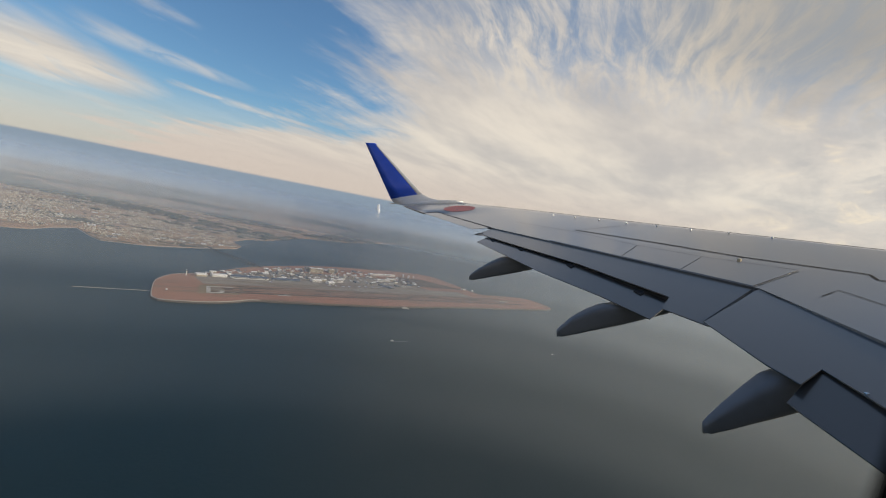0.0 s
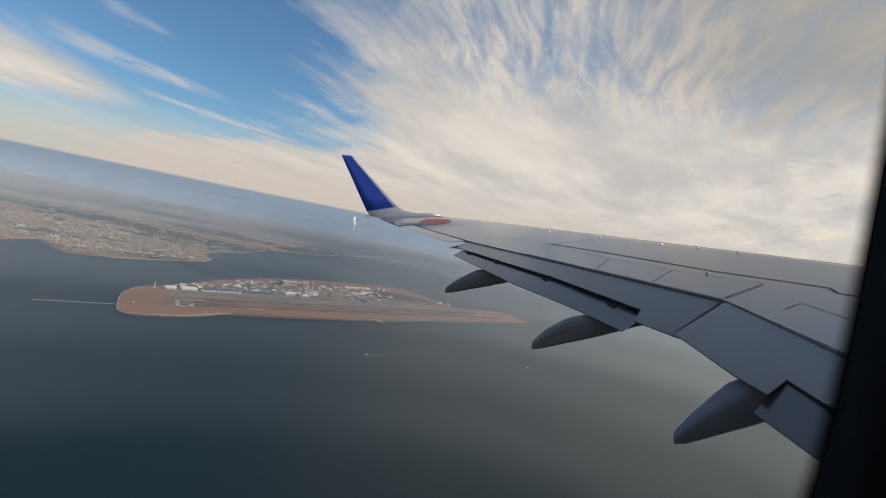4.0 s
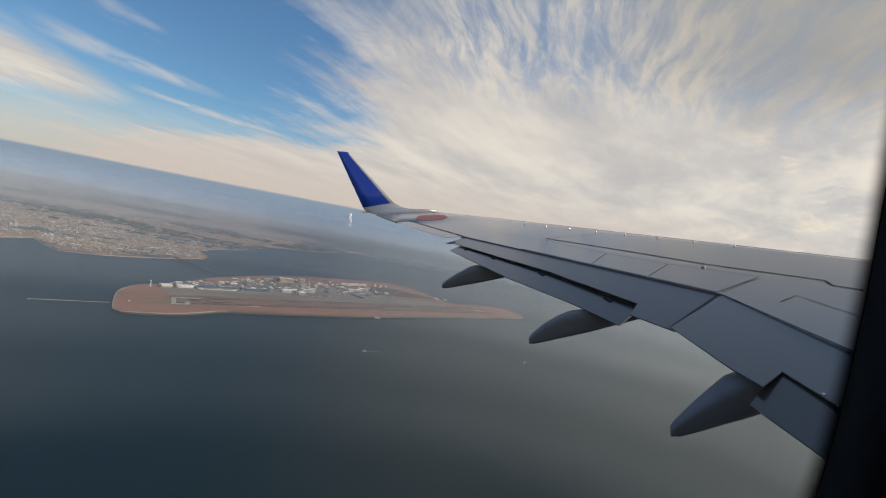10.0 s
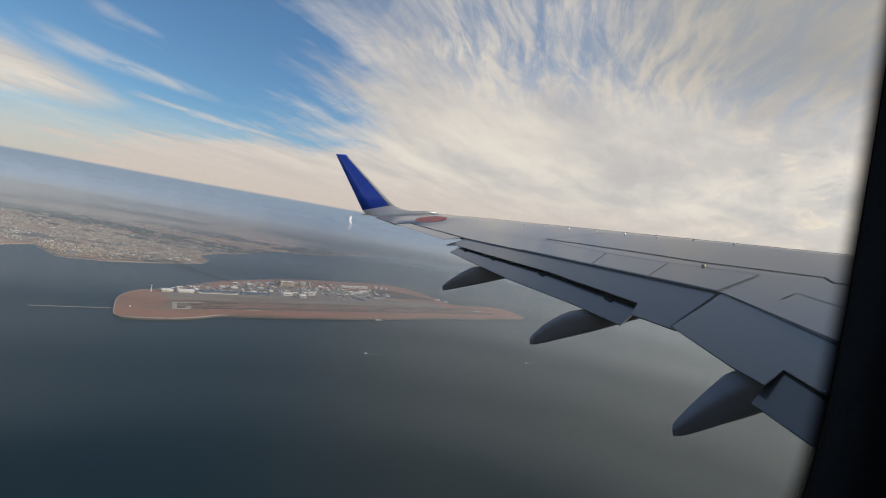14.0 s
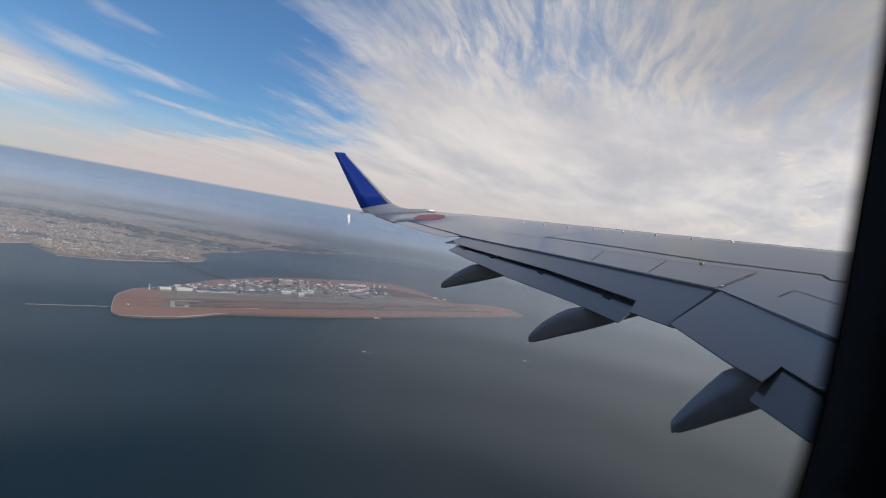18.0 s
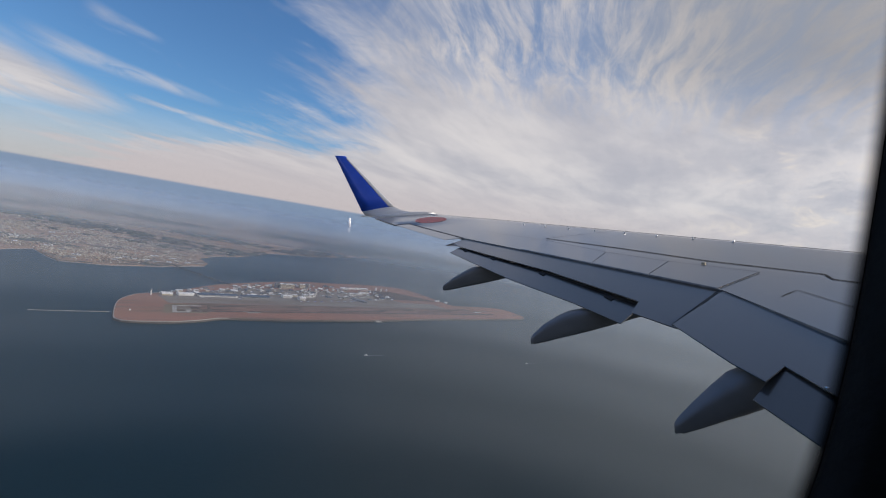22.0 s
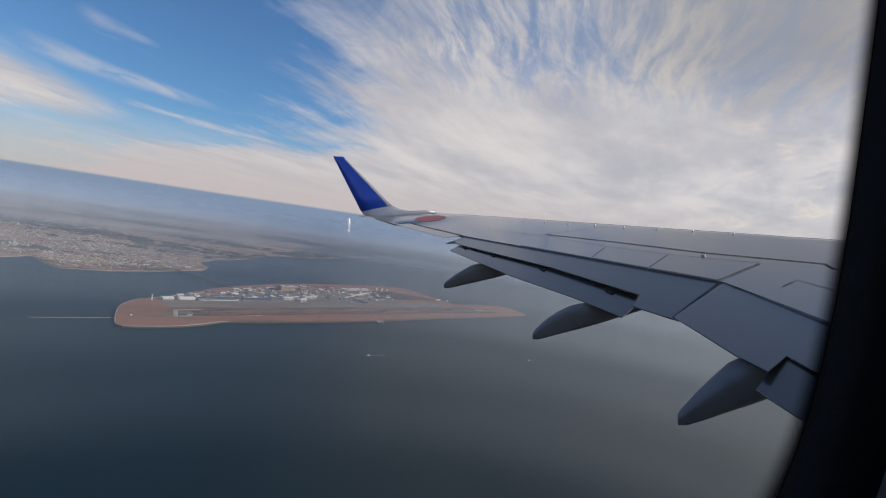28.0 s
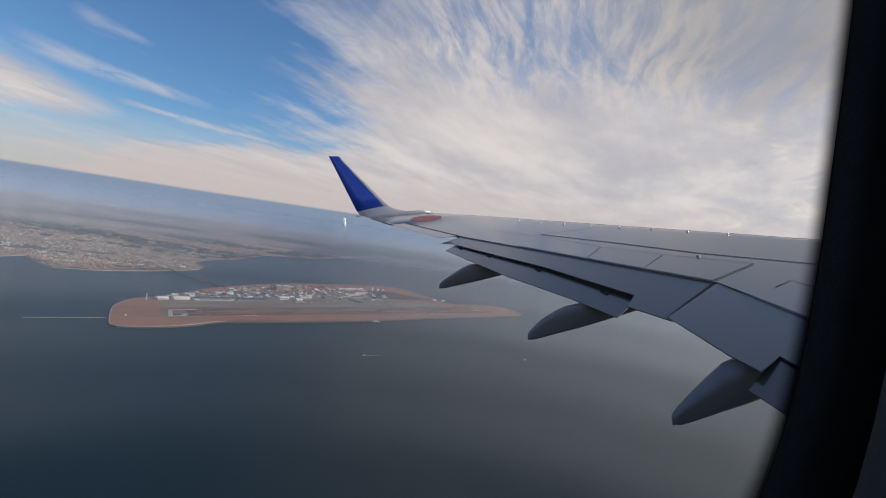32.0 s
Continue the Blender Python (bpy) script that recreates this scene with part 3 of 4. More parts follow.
# ---- curved sheets that stand in for haze over sea and land ----
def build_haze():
    # added see-through sheets; the near ones also pale the open water
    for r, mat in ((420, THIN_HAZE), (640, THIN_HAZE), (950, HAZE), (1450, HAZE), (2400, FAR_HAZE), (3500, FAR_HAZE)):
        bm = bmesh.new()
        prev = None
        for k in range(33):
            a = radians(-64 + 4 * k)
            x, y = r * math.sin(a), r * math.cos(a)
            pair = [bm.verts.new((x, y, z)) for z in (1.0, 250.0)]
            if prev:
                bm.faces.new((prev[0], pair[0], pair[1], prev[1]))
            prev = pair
        structure("backdrop_haze", bm, mat, "curved translucent sheet standing in for grey-blue haze")


build_haze()


# ---- the aircraft: wing, in its own axes ----
RISE = 0.115                                   # dihedral and flex of the wing


def chord_ends(y):
    """Front and back of the fixed wing at span y."""
    if y < 6.6:
        back = -7.75 + 0.115 * y
    elif y < 11.75:
        back = -4.75 - 0.341 * y
    elif y < 14.87:
        back = -8.76 - 0.238 * (y - 11.75)
    else:
        back = -9.86 - 0.205 * (y - 14.8)
    front = -0.05 - 0.497 * y
    front += 0.02 * (front - back)
    return front, back


def top_z(x, y):
    front, back = chord_ends(y)
    s = min(max((front - x) / (front - back), 0), 1)
    c = front - back
    z = RISE * y + 0.006 * c * math.sin(math.pi * s)
    if s < 0.12:
        z -= 0.045 * c * (1 - math.sqrt(max(0, 1 - ((0.12 - s) / 0.12) ** 2)))
    return z


SPAN = (1.2, 2.2, 3.2, 4.4, 5.5, 6.59, 6.61, 7.6, 8.8, 10.0, 11.0, 11.74, 11.76, 12.8, 13.8, 14.86, 14.88, 15.6, 16.3, 16.8)
CUTS = (0, 0.006, 0.02, 0.05, 0.09, 0.14, 0.22, 0.34, 0.48, 0.62, 0.76, 0.88, 1.0)


def wing_ring(y):
    front, back = chord_ends(y)
    c = front - back
    upper = [(front - s * c, y, top_z(front - s * c, y)) for s in CUTS]
    lower = []
    for s in reversed(CUTS):
        deep = 0.045 * c + 0.085 * c * math.sin(math.pi * min(1, s * 0.9 + 0.06)) * (1 - s) - 0.028 * c * s
        lower.append((front - s * c, y, RISE * y - max(deep, 0.03)))
    return upper + lower[:-1]


def slab(corners, height, thick=0.05, edge=0.012, parts=1):
    """A thin panel on a plan outline; height(x, y) is its upper face, edge the rounding."""
    bm = bmesh.new()
    pts = [Vector(c) for c in corners]
    fine = []
    n = len(pts)
    for i in range(n):
        for k in range(parts):
            fine.append(pts[i].lerp(pts[(i + 1) % n], k / parts))
    mid = sum(fine, Vector((0, 0))) / len(fine)
    def inset(p):
        d = p - mid
        return p - d.normalized() * edge
    a = [bm.verts.new((*inset(p), height(*inset(p)))) for p in fine]
    b = [bm.verts.new((*p, height(*p) - edge)) for p in fine]
    c = [bm.verts.new((*p, height(*p) - thick)) for p in fine]
    m = len(fine)
    for i in range(m):
        bm.faces.new((a[i - 1], a[i], b[i], b[i - 1]))
        bm.faces.new((b[i - 1], b[i], c[i], c[i - 1]))
    top = bm.faces.new(a)
    foot = bm.faces.new(c[::-1])
    bmesh.ops.triangulate(bm, faces=[top, foot])
    return bm


def seam(points, width, lift=0.005, height=top_z):
    bm = bmesh.new()
    fine = []
    for p, q in zip(points, points[1:]):
        p, q = Vector(p), Vector(q)
        k = max(2, int((q - p).length / 0.35))
        fine += [p.lerp(q, i / k) for i in range(k)]
    fine.append(Vector(points[-1]))
    prev = None
    for i, p in enumerate(fine):
        d = (fine[min(i + 1, len(fine) - 1)] - fine[max(i - 1, 0)]).normalized()
        side = Vector((-d.y, d.x)) * width / 2
        pair = [bm.verts.new((*(p + side * k), height(*(p + side * k)) + lift)) for k in (-1, 1)]
        if prev:
            bm.faces.new((prev[0], prev[1], pair[1], pair[0]))
        prev = pair
    return bm


def flap_z(x, y):
    return RISE * y + 0.112 * (x + 4.79 + 0.339 * y) - 0.023


def aft_z(x, y):
    return RISE * y + 0.14 * (x + 4.79 + 0.339 * y) - 0.025 - 0.0036 * (11.2 - y)


def aileron_z(x, y):
    return RISE * y - 0.004


def inner_z(x, y):
    return RISE * y + 0.10 * (x + 7.1) - 0.020


def inner_aft_z(x, y):
    return RISE * y + 0.25 * (x + 7.1) + 0.0625


def fairing(bm, tail, length, size, rise, lift, hump):
    """A flap-track fairing: a canoe from its blunt tail at the back to its nose under the wing."""
    rows = ((0.0, 0.012, 0.0, 0.035), (0.012, 0.030, -0.018, 0.055), (0.05, 0.045, -0.028, 0.080), (0.20, 0.070, -0.020, 0.155), (0.40, 0.103, 0.0, 0.250), (0.56, 0.130, 0.012, 0.322),
            (0.75, 0.150, 0.03, 0.340), (0.95, 0.158, 0.05, 0.350), (1.5, 0.162, 0.11, 0.37), (2.1, 0.14, 0.18, 0.38), (2.6, 0.09, 0.25, 0.39), (2.9, 0.03, 0.32, 0.38))
    rings = []
    for d, half, low, high in rows:
        high += rise * min(1.6, d / 0.56)
        high += hump * math.sin(2 * math.pi * min(1.0, d / 0.95))
        low = min(low + lift * d, high - 0.06)
        ring = []
        for k in range(28):
            a = 2 * math.pi * (k + 0.5) / 28
            ca, sa = math.cos(a), math.sin(a)
            px = math.copysign(abs(ca) ** 0.5, ca) * half
            pz = math.copysign(abs(sa) ** 0.42, sa) * (high - low) / 2
            ring.append((tail[0] + d * length, tail[1] + px * size, tail[2] + ((low + high) / 2 + pz) * size))
        rings.append(ring)
    loft(bm, rings)


def build_wing():
    wing = thing("aircraft_wing", AIRCRAFT, "pale grey airliner wing with blue upturned tip, flaps slightly lowered", "wing")
    bm = bmesh.new()
    loft(bm, [wing_ring(y) for y in SPAN])
    skin = part("wing_skin", bm, WING_GREY, wing, "pale grey painted upper wing skin", smooth=True)
    mod = skin.modifiers.new("crease", "EDGE_SPLIT")
    mod.split_angle = radians(40)
    # polished front edges of the slats, one piece each
    for y0, y1 in ((6.2, 8.35), (8.38, 10.75), (10.78, 13.1), (13.13, 15.6)):
        bm = bmesh.new()
        prev = None
        for k in range(5):
            y = y0 + (y1 - y0) * k / 4
            front, rear = chord_ends(y)
            c = front - rear
            row = [bm.verts.new((front - s * c + 0.004, y, top_z(front - s * c, y) + 0.004)) for s in (0.0, 0.004, 0.012, 0.025, 0.045, 0.065)]
            if prev:
                for i in range(5):
                    bm.faces.new((prev[i], prev[i + 1], row[i + 1], row[i]))
            prev = row
        part("slat_edge", bm, METAL, wing, "polished bare metal slat edge", smooth=True)
    # aileron and the fixed edge outside it
    part("aileron", slab([(-8.79, 11.80), (-9.50, 14.80), (-9.86, 14.78), (-9.17, 11.80)], aileron_z, 0.006, 0.002, 4), WING_GREY, wing)
    head, foot = Vector((-8.775, 11.8)), Vector((-9.50, 14.82))
    for s0, s1 in ((0.0, 0.13), (0.15, 0.30), (0.33, 0.47), (0.52, 0.66), (0.69, 0.80), (0.83, 0.90), (0.94, 1.0)):
        part("aileron_gap", seam([head.lerp(foot, s0), head.lerp(foot, s1)], 0.030, 0.006, aileron_z), SEAM, wing, "dark slot along the aileron hinge")
    for s in (0.42, 0.72):
        p, q = head.lerp(foot, s), Vector((-9.17, 11.8)).lerp(Vector((-9.86, 14.81)), s)
        part("aileron_tab_seam", seam([p, p.lerp(q, 0.95)], 0.007, 0.008, aileron_z), JOINT, wing)
    part("aileron_end_seam", seam([(-9.50, 14.82), (-9.84, 14.80)], 0.012, 0.008, aileron_z), JOINT, wing)
    part("aileron_end_seam", seam([(-8.79, 11.79), (-9.15, 11.80)], 0.012, 0.008, aileron_z), JOINT, wing)
    # spoilers: a row of thin panels in front of the flaps
    hinge = ((-7.48, 10.61), (-7.07, 9.05), (-6.66, 8.05), (-6.10, 7.04))
    back = ((0, 10.05), (0, 8.48), (0, 7.55), (0, 6.66))
    back = [(chord_ends(y)[1] + 0.02, y) for x, y in back]
    for i in range(3):
        a, b, c, d = (Vector(p) for p in (hinge[i], hinge[i + 1], back[i + 1], back[i]))
        gap = 0.006
        quad = [a.lerp(b, gap), b.lerp(a, gap), c.lerp(d, gap), d.lerp(c, gap)]
        part("spoiler", slab(quad, lambda x, y: top_z(x, y) + 0.008, 0.03, 0.006, 5), WING_GREY, wing)
        part("spoiler_seam", seam([b, c], 0.016 if i == 2 else 0.007, 0.010), JOINT, wing)
    part("spoiler_hinge_line", seam(((-8.13, 12.15),) + hinge, 0.009, 0.010), JOINT, wing)
    # panel joints on the upper skin
    part("skin_joint", seam([(-7.38, 10.76), (-6.72, 9.22), (-6.20, 7.87), (-5.55, 6.66), (-5.67, 6.45), (-5.50, 6.1)], 0.033), SEAM, wing, "dark sealed joint across the wing skin")
    part("skin_joint", seam([(-7.38, 10.76), (-6.04, 10.90)], 0.012), JOINT, wing)
    part("skin_joint", seam([(-6.66, 6.15), (-6.34, 6.27), (-6.37, 5.88), (-6.40, 5.4)], 0.012), JOINT, wing)
    part("warning_fitting", slab([(-6.405, 7.70), (-6.36, 7.73), (-6.34, 7.69), (-6.385, 7.66)], lambda x, y: top_z(x, y) + 0.035, 0.04, 0.008), BEIGE_WALL, wing, "small metal fuel vent fitting")
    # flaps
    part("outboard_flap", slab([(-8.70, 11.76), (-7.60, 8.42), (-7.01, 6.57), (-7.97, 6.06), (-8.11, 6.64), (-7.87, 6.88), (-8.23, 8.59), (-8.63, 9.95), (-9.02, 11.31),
                                (-9.01, 11.58), (-9.20, 11.56)], flap_z, 0.011, 0.003, 3), SHADED_FLAP_GREY, wing, "grey outboard flap lowered a little")
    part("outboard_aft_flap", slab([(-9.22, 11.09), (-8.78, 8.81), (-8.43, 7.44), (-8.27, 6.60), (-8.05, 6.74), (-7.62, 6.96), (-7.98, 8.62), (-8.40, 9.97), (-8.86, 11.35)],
                                   lambda x, y: aft_z(x, y) - 0.018, 0.011, 0.003, 3), SHADED_FLAP_GREY, wing, "narrow rear flap section below the main flap")
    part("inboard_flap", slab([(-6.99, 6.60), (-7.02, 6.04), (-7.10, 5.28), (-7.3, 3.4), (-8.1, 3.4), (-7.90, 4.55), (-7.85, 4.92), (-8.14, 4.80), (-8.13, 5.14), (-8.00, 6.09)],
                              inner_z, 0.011, 0.003, 3), SHADED_FLAP_GREY, wing, "wide grey inboard flap lowered a little")
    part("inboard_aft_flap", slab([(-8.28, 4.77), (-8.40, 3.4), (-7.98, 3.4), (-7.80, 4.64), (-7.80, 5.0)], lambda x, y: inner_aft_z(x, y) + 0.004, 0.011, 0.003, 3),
         SHADED_FLAP_GREY, wing, "inboard rear flap section, stepped below the flap")
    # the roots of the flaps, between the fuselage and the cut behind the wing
    part("flap_root", slab([(-7.46, 1.85), (-8.35, 1.85), (-8.10, 3.39), (-7.30, 3.39)], inner_z, 0.011, 0.003), SHADED_FLAP_GREY, wing)
    part("aft_flap_root", slab([(-8.22, 1.85), (-8.53, 1.85), (-8.40, 3.39), (-7.98, 3.39)], lambda x, y: inner_aft_z(x, y) - 0.008, 0.011, 0.003), SHADED_FLAP_GREY, wing)
    # dark strips laid on the flaps paint the shade inside their slots
    part("flap_cove", seam([(-8.72, 11.72), (-7.62, 8.42), (-7.02, 6.66)], 0.008, 0.010, flap_z), SEAM, wing, "black strip painting the shade of the slot before the flap")
    part("flap_cove", seam([(-7.02, 6.58), (-7.04, 6.04), (-7.12, 5.28), (-7.3, 3.5)], 0.008, 0.010, inner_z), SEAM, wing, "black strip painting the shade of the slot before the inboard flap")
    part("flap_end_gap", seam([(-7.03, 6.63), (-7.97, 6.14)], 0.018, 0.010, flap_z), JOINT, wing, "dark gap between the two flaps")
    part("flap_slot", seam([(-9.05, 11.30), (-8.66, 9.97), (-8.26, 8.61), (-7.90, 6.92)], 0.011, -0.008, aft_z), SEAM, wing, "dark strip painting the shade of the slot before the rear flap")
    part("flap_slot", seam([(-7.89, 4.90), (-7.93, 4.55), (-8.03, 3.9)], 0.018, 0.0, inner_aft_z), SEAM, wing, "dark strip painting the shade of the slot before the inboard rear flap")
    for x, y in ((-8.93, 10.95), (-8.66, 10.02), (-8.30, 8.70), (-8.00, 7.30)):
        part("flap_bracket", slab([(x - 0.045, y - 0.10), (x - 0.05, y + 0.06), (x + 0.01, y + 0.10), (x + 0.02, y - 0.07)], lambda a, b: aft_z(a, b) - 0.004, 0.04, 0.008), SEAL, wing, "small black flap hinge bracket")
    part("flap_light", slab([(-7.895, 4.525), (-7.895, 4.55), (-7.875, 4.55), (-7.875, 4.525)], lambda a, b: inner_z(a, b) + 0.012, 0.02, 0.004), METAL, wing, "small bright metal fitting")
    for tail, length, size, rise, lift, hump in (((-9.60, 10.03, 0.60), 1.0, 1.0, 0.005, 0.015, 0.015), ((-9.06, 7.30, 0.255), 1.0, 1.0, 0.01, 0.045, 0.035), ((-8.70, 5.10, 0.015), 1.0, 1.03, 0.055, 0.09, 0.01)):
        bm = bmesh.new()
        fairing(bm, tail, length, size, rise, lift, hump)
        part("flap_track_fairing", bm, FAIRING_GREY, wing, "grey canoe-shaped flap track fairing under the flap", smooth=True)
    # red disc painted on the outer wing
    bm = bmesh.new()
    rim = []
    for k in range(40):
        a = 2 * math.pi * k / 40
        x, y = -8.86 + 0.43 * math.cos(a) + 0.04 * math.sin(a), 15.2 + 0.62 * math.sin(a)
        rim.append(bm.verts.new((x, y, top_z(x, y) + 0.006)))
    bm.faces.new(rim)
    part("red_disc", bm, RED_PAINT, wing, "red disc painted on the upper wing")
    # small bright pegs along the leading edge
    for k in range(8):
        y = 8.9 + 0.565 * k
        front, rear = chord_ends(y)
        x = front - (0.135 + 0.030 * (y - 8.9)) * (front - rear)
        bm = bmesh.new()
        bmesh.ops.create_uvsphere(bm, u_segments=10, v_segments=6, radius=0.019, matrix=pose(x, y, top_z(x, y) + 0.008))
        part("leading_edge_stud", bm, STUD, wing, "small bright metal stud", smooth=True)
    # winglet: the tip turns up in one curve
    rings = []
    for front, rear, half in (((-8.42, 16.8, 1.93), (-10.27, 16.8, 1.93), 0.09), ((-8.75, 17.08, 1.965), (-10.36, 17.08, 1.965), 0.085), ((-9.08, 17.26, 2.02), (-10.47, 17.25, 2.005), 0.075),
                              ((-9.42, 17.37, 2.13), (-10.56, 17.34, 2.07), 0.06), ((-9.64, 17.43, 2.26), (-10.62, 17.40, 2.17), 0.05)):
        rings.append(winglet_ring(Vector(front), Vector(rear), half))
    bm = bmesh.new()
    loft(bm, rings)
    part("winglet_root", bm, WHITE_PAINT, wing, "white curved root of the winglet", smooth=True)
    bm = bmesh.new()
    rings = []
    for t in (0, 0.25, 0.5, 0.75, 0.96, 1.0):
        front, rear = blade_chord(t)
        rings.append(winglet_ring(front, rear, 0.05 * (1 - 0.6 * t) * (0.5 if t == 1 else 1)))
    loft(bm, rings)
    blade = part("winglet", bm, BLUE_PAINT, wing, "bright blue upturned winglet", smooth=True)
    # a white sleeve wraps the front edge of the blade
    bm = bmesh.new()
    rings = []
    across = Vector((0, 0.96, -0.28))
    for t in (-0.01, 0.25, 0.5, 0.75, 0.955):
        front, rear = blade_chord(t)
        d, half = rear - front, 0.05 * (1 - 0.6 * t)
        reach = (0.002, 0.02, 0.06, 0.11, 0.16)
        side = [(front + d * k, half * math.sin(math.pi * k ** 0.6) + 0.005) for k in reach]
        nose = front + Vector((0.008, 0, 0))
        rings.append([p - across * h for p, h in reversed(side)] + [nose] + [p + across * h for p, h in side])
    loft(bm, rings)
    part("leading_edge", bm, WHITE_PAINT, blade, "white leading edge strip", smooth=True)
    bm = bmesh.new()
    box(bm, (-10.67, 17.33, 2.01), (-10.48, 17.36, 2.045), 0.006)
    part("tip_light", bm, METAL, wing, "small metal rear tip light")
    part("position_light", slab([(-8.46, 16.30), (-8.62, 16.75), (-8.70, 16.72), (-8.55, 16.28)], lambda x, y: top_z(x, y) + 0.02, 0.04, 0.008), WHITE_PAINT, wing, "white tip light cover")


def blade_chord(t):
    """Front and back of the winglet blade, t from its foot to its tip."""
    return (Vector((-9.62, 17.431, 2.245)).lerp(Vector((-10.97, 17.885, 3.95)), t), Vector((-10.625, 17.40, 2.165)).lerp(Vector((-11.29, 17.885, 3.985)), t))


def winglet_ring(front, rear, half):
    """A thin lens section between two points, thickened across its chord."""
    ring = []
    d = rear - front
    across = Vector((0, 0.96, -0.28)) if abs(d.z) > 0.001 or front.z > 2.0 else Vector((0, 0.05, 1.0))
    for s in (0, 0.04, 0.15, 0.35, 0.65, 1.0):
        ring.append(front + d * s - across * half * math.sin(math.pi * min(1, s ** 0.6)))
    for s in (0.65, 0.35, 0.15, 0.04):
        ring.append(front + d * s + across * half * math.sin(math.pi * min(1, s ** 0.6)))
    return ring


build_wing()


# ---- the cabin window, and plain walls that close the cabin ----

def window_loop(a, b, y, n=64, power=3.5):
    """Points of the rounded window outline, a and b its half sizes, in the wall at y."""
    out = []
    for k in range(n):
        t = 2 * math.pi * k / n
        c, s = math.cos(t), math.sin(t)
        f = math.copysign(abs(c) ** (2 / power), c) * a
        u = math.copysign(abs(s) ** (2 / power), s) * b + 0.05
        out.append((EYE.x + f * math.cos(TILT) + u * math.sin(TILT), y, EYE.z - f * math.sin(TILT) + u * math.cos(TILT)))
    return out


def ring_skin(loops):
    bm = bmesh.new()
    made = [[bm.verts.new(p) for p in loop] for loop in loops]
    n = len(made[0])
    for a, b in zip(made, made[1:]):
        for i in range(n):
            bm.faces.new((a[i], a[(i + 1) % n], b[(i + 1) % n], b[i]))
    return bm


def square_loop(half, y, n=64):
    """A square round the window, with as many points as its outline."""
    out = []
    for k in range(n):
        t = 2 * math.pi * k / n
        c, s = math.cos(t), math.sin(t)
        m = max(abs(c), abs(s))
        out.append((EYE.x + half * c / m, y, EYE.z + 0.05 + half * s / m))
    return out


def aboard(name, bm, mat, label, smooth=False):
    ob = structure(name, bm, mat, label, smooth)
    ob.matrix_world = AIRCRAFT
    return ob


def tube(z, radius):
    """Half width of the fuselage at height z."""
    return math.sqrt(max(radius ** 2 - (z - 1.35) ** 2, 0.01))


def square_on_tube(half, radius, n=64):
    """A square round the window, bent onto the fuselage tube."""
    return [(x, tube(z, radius), z) for x, y, z in square_loop(half, 0, n)]


def tube_skin(radius, x0, x1, hole):
    """The fuselage tube with a square hole for the window panel, and its end discs."""
    bm = bmesh.new()
    cuts = sorted({x0, EYE.x - hole, EYE.x + hole, x1} | {x0 + k * (x1 - x0) / 12 for k in range(1, 12)})
    za, zb = EYE.z + 0.05 - hole, EYE.z + 0.05 + hole
    aa, ab = math.asin((za - 1.35) / radius), math.asin((zb - 1.35) / radius)
    turns = [aa + (ab - aa) * k / 8 for k in range(9)] + [ab + (2 * math.pi - ab + aa) * k / 40 for k in range(1, 40)]
    rows = [[bm.verts.new((x, radius * math.cos(a), 1.35 + radius * math.sin(a))) for a in turns] for x in cuts]
    n = len(turns)
    for (xa, ra), (xb, rb) in zip(zip(cuts, rows), zip(cuts[1:], rows[1:])):
        for i in range(n):
            if i < 8 and xa >= EYE.x - hole - 0.001 and xb <= EYE.x + hole + 0.001:
                continue
            bm.faces.new((ra[i], ra[(i + 1) % n], rb[(i + 1) % n], rb[i]))
    bm.faces.new(rows[0])
    bm.faces.new(rows[-1])
    return bm


def build_cabin():
    window = thing("window_1", AIRCRAFT, "rounded cabin window with dark rubber surround", "window", kind="structure")
    part("window_seal", ring_skin([window_loop(0.1345, 0.1845, 1.7115), window_loop(0.131, 0.181, 1.711), window_loop(0.130, 0.180, 1.7085), window_loop(0.1305, 0.1805, 1.7055), window_loop(0.1315, 0.1815, 1.700), window_loop(0.1395, 0.1895, 1.694)]),
         SEAL, window, "black rubber window seal", smooth=True)
    part("window_frame", ring_skin([window_loop(0.1390, 0.1890, 1.694), window_loop(0.1415, 0.1915, 1.690), window_loop(0.158, 0.21, 1.672), window_loop(0.185, 0.24, 1.652), window_loop(0.20, 0.26, 1.648)]),
         CABIN, window, "grey moulded plastic window surround", smooth=True)
    bm = bmesh.new()
    bm.faces.new([bm.verts.new(p) for p in window_loop(0.1325, 0.1825, 1.7105)])
    pane = part("pane", bm, PANE, window, "clear slightly scuffed acrylic pane")
    pane.visible_shadow = False
    aboard("wall_window_side", ring_skin([window_loop(0.199, 0.259, 1.648), window_loop(0.24, 0.30, 1.640), square_on_tube(0.50, 1.70)]), CABIN, "grey cabin side wall round the window", True)
    aboard("wall_fuselage_panel", ring_skin([window_loop(0.1330, 0.1830, 1.710), window_loop(0.136, 0.186, 1.714), window_loop(0.24, 0.30, 1.722), square_on_tube(0.50, 1.81)]), FAIRING_GREY, "grey outer fuselage skin round the window", True)
    aboard("wall_cabin_lining", tube_skin(1.695, EYE.x - 1.6, EYE.x + 1.6, 0.49), CABIN, "grey curved cabin lining and ceiling", True)
    # unseen fuselage, kept grey so it throws less light onto the wing root
    aboard("wall_fuselage", tube_skin(1.805, -16.0, 2.0, 0.49), FAIRING_GREY, "grey round fuselage that carries the wing", True)
    bm = bmesh.new()
    box(bm, (EYE.x - 1.58, -1.45, 0.70), (EYE.x + 1.58, 1.45, 0.78))
    aboard("floor", bm, DARK_TRIM, "dark cabin floor")


build_cabin()


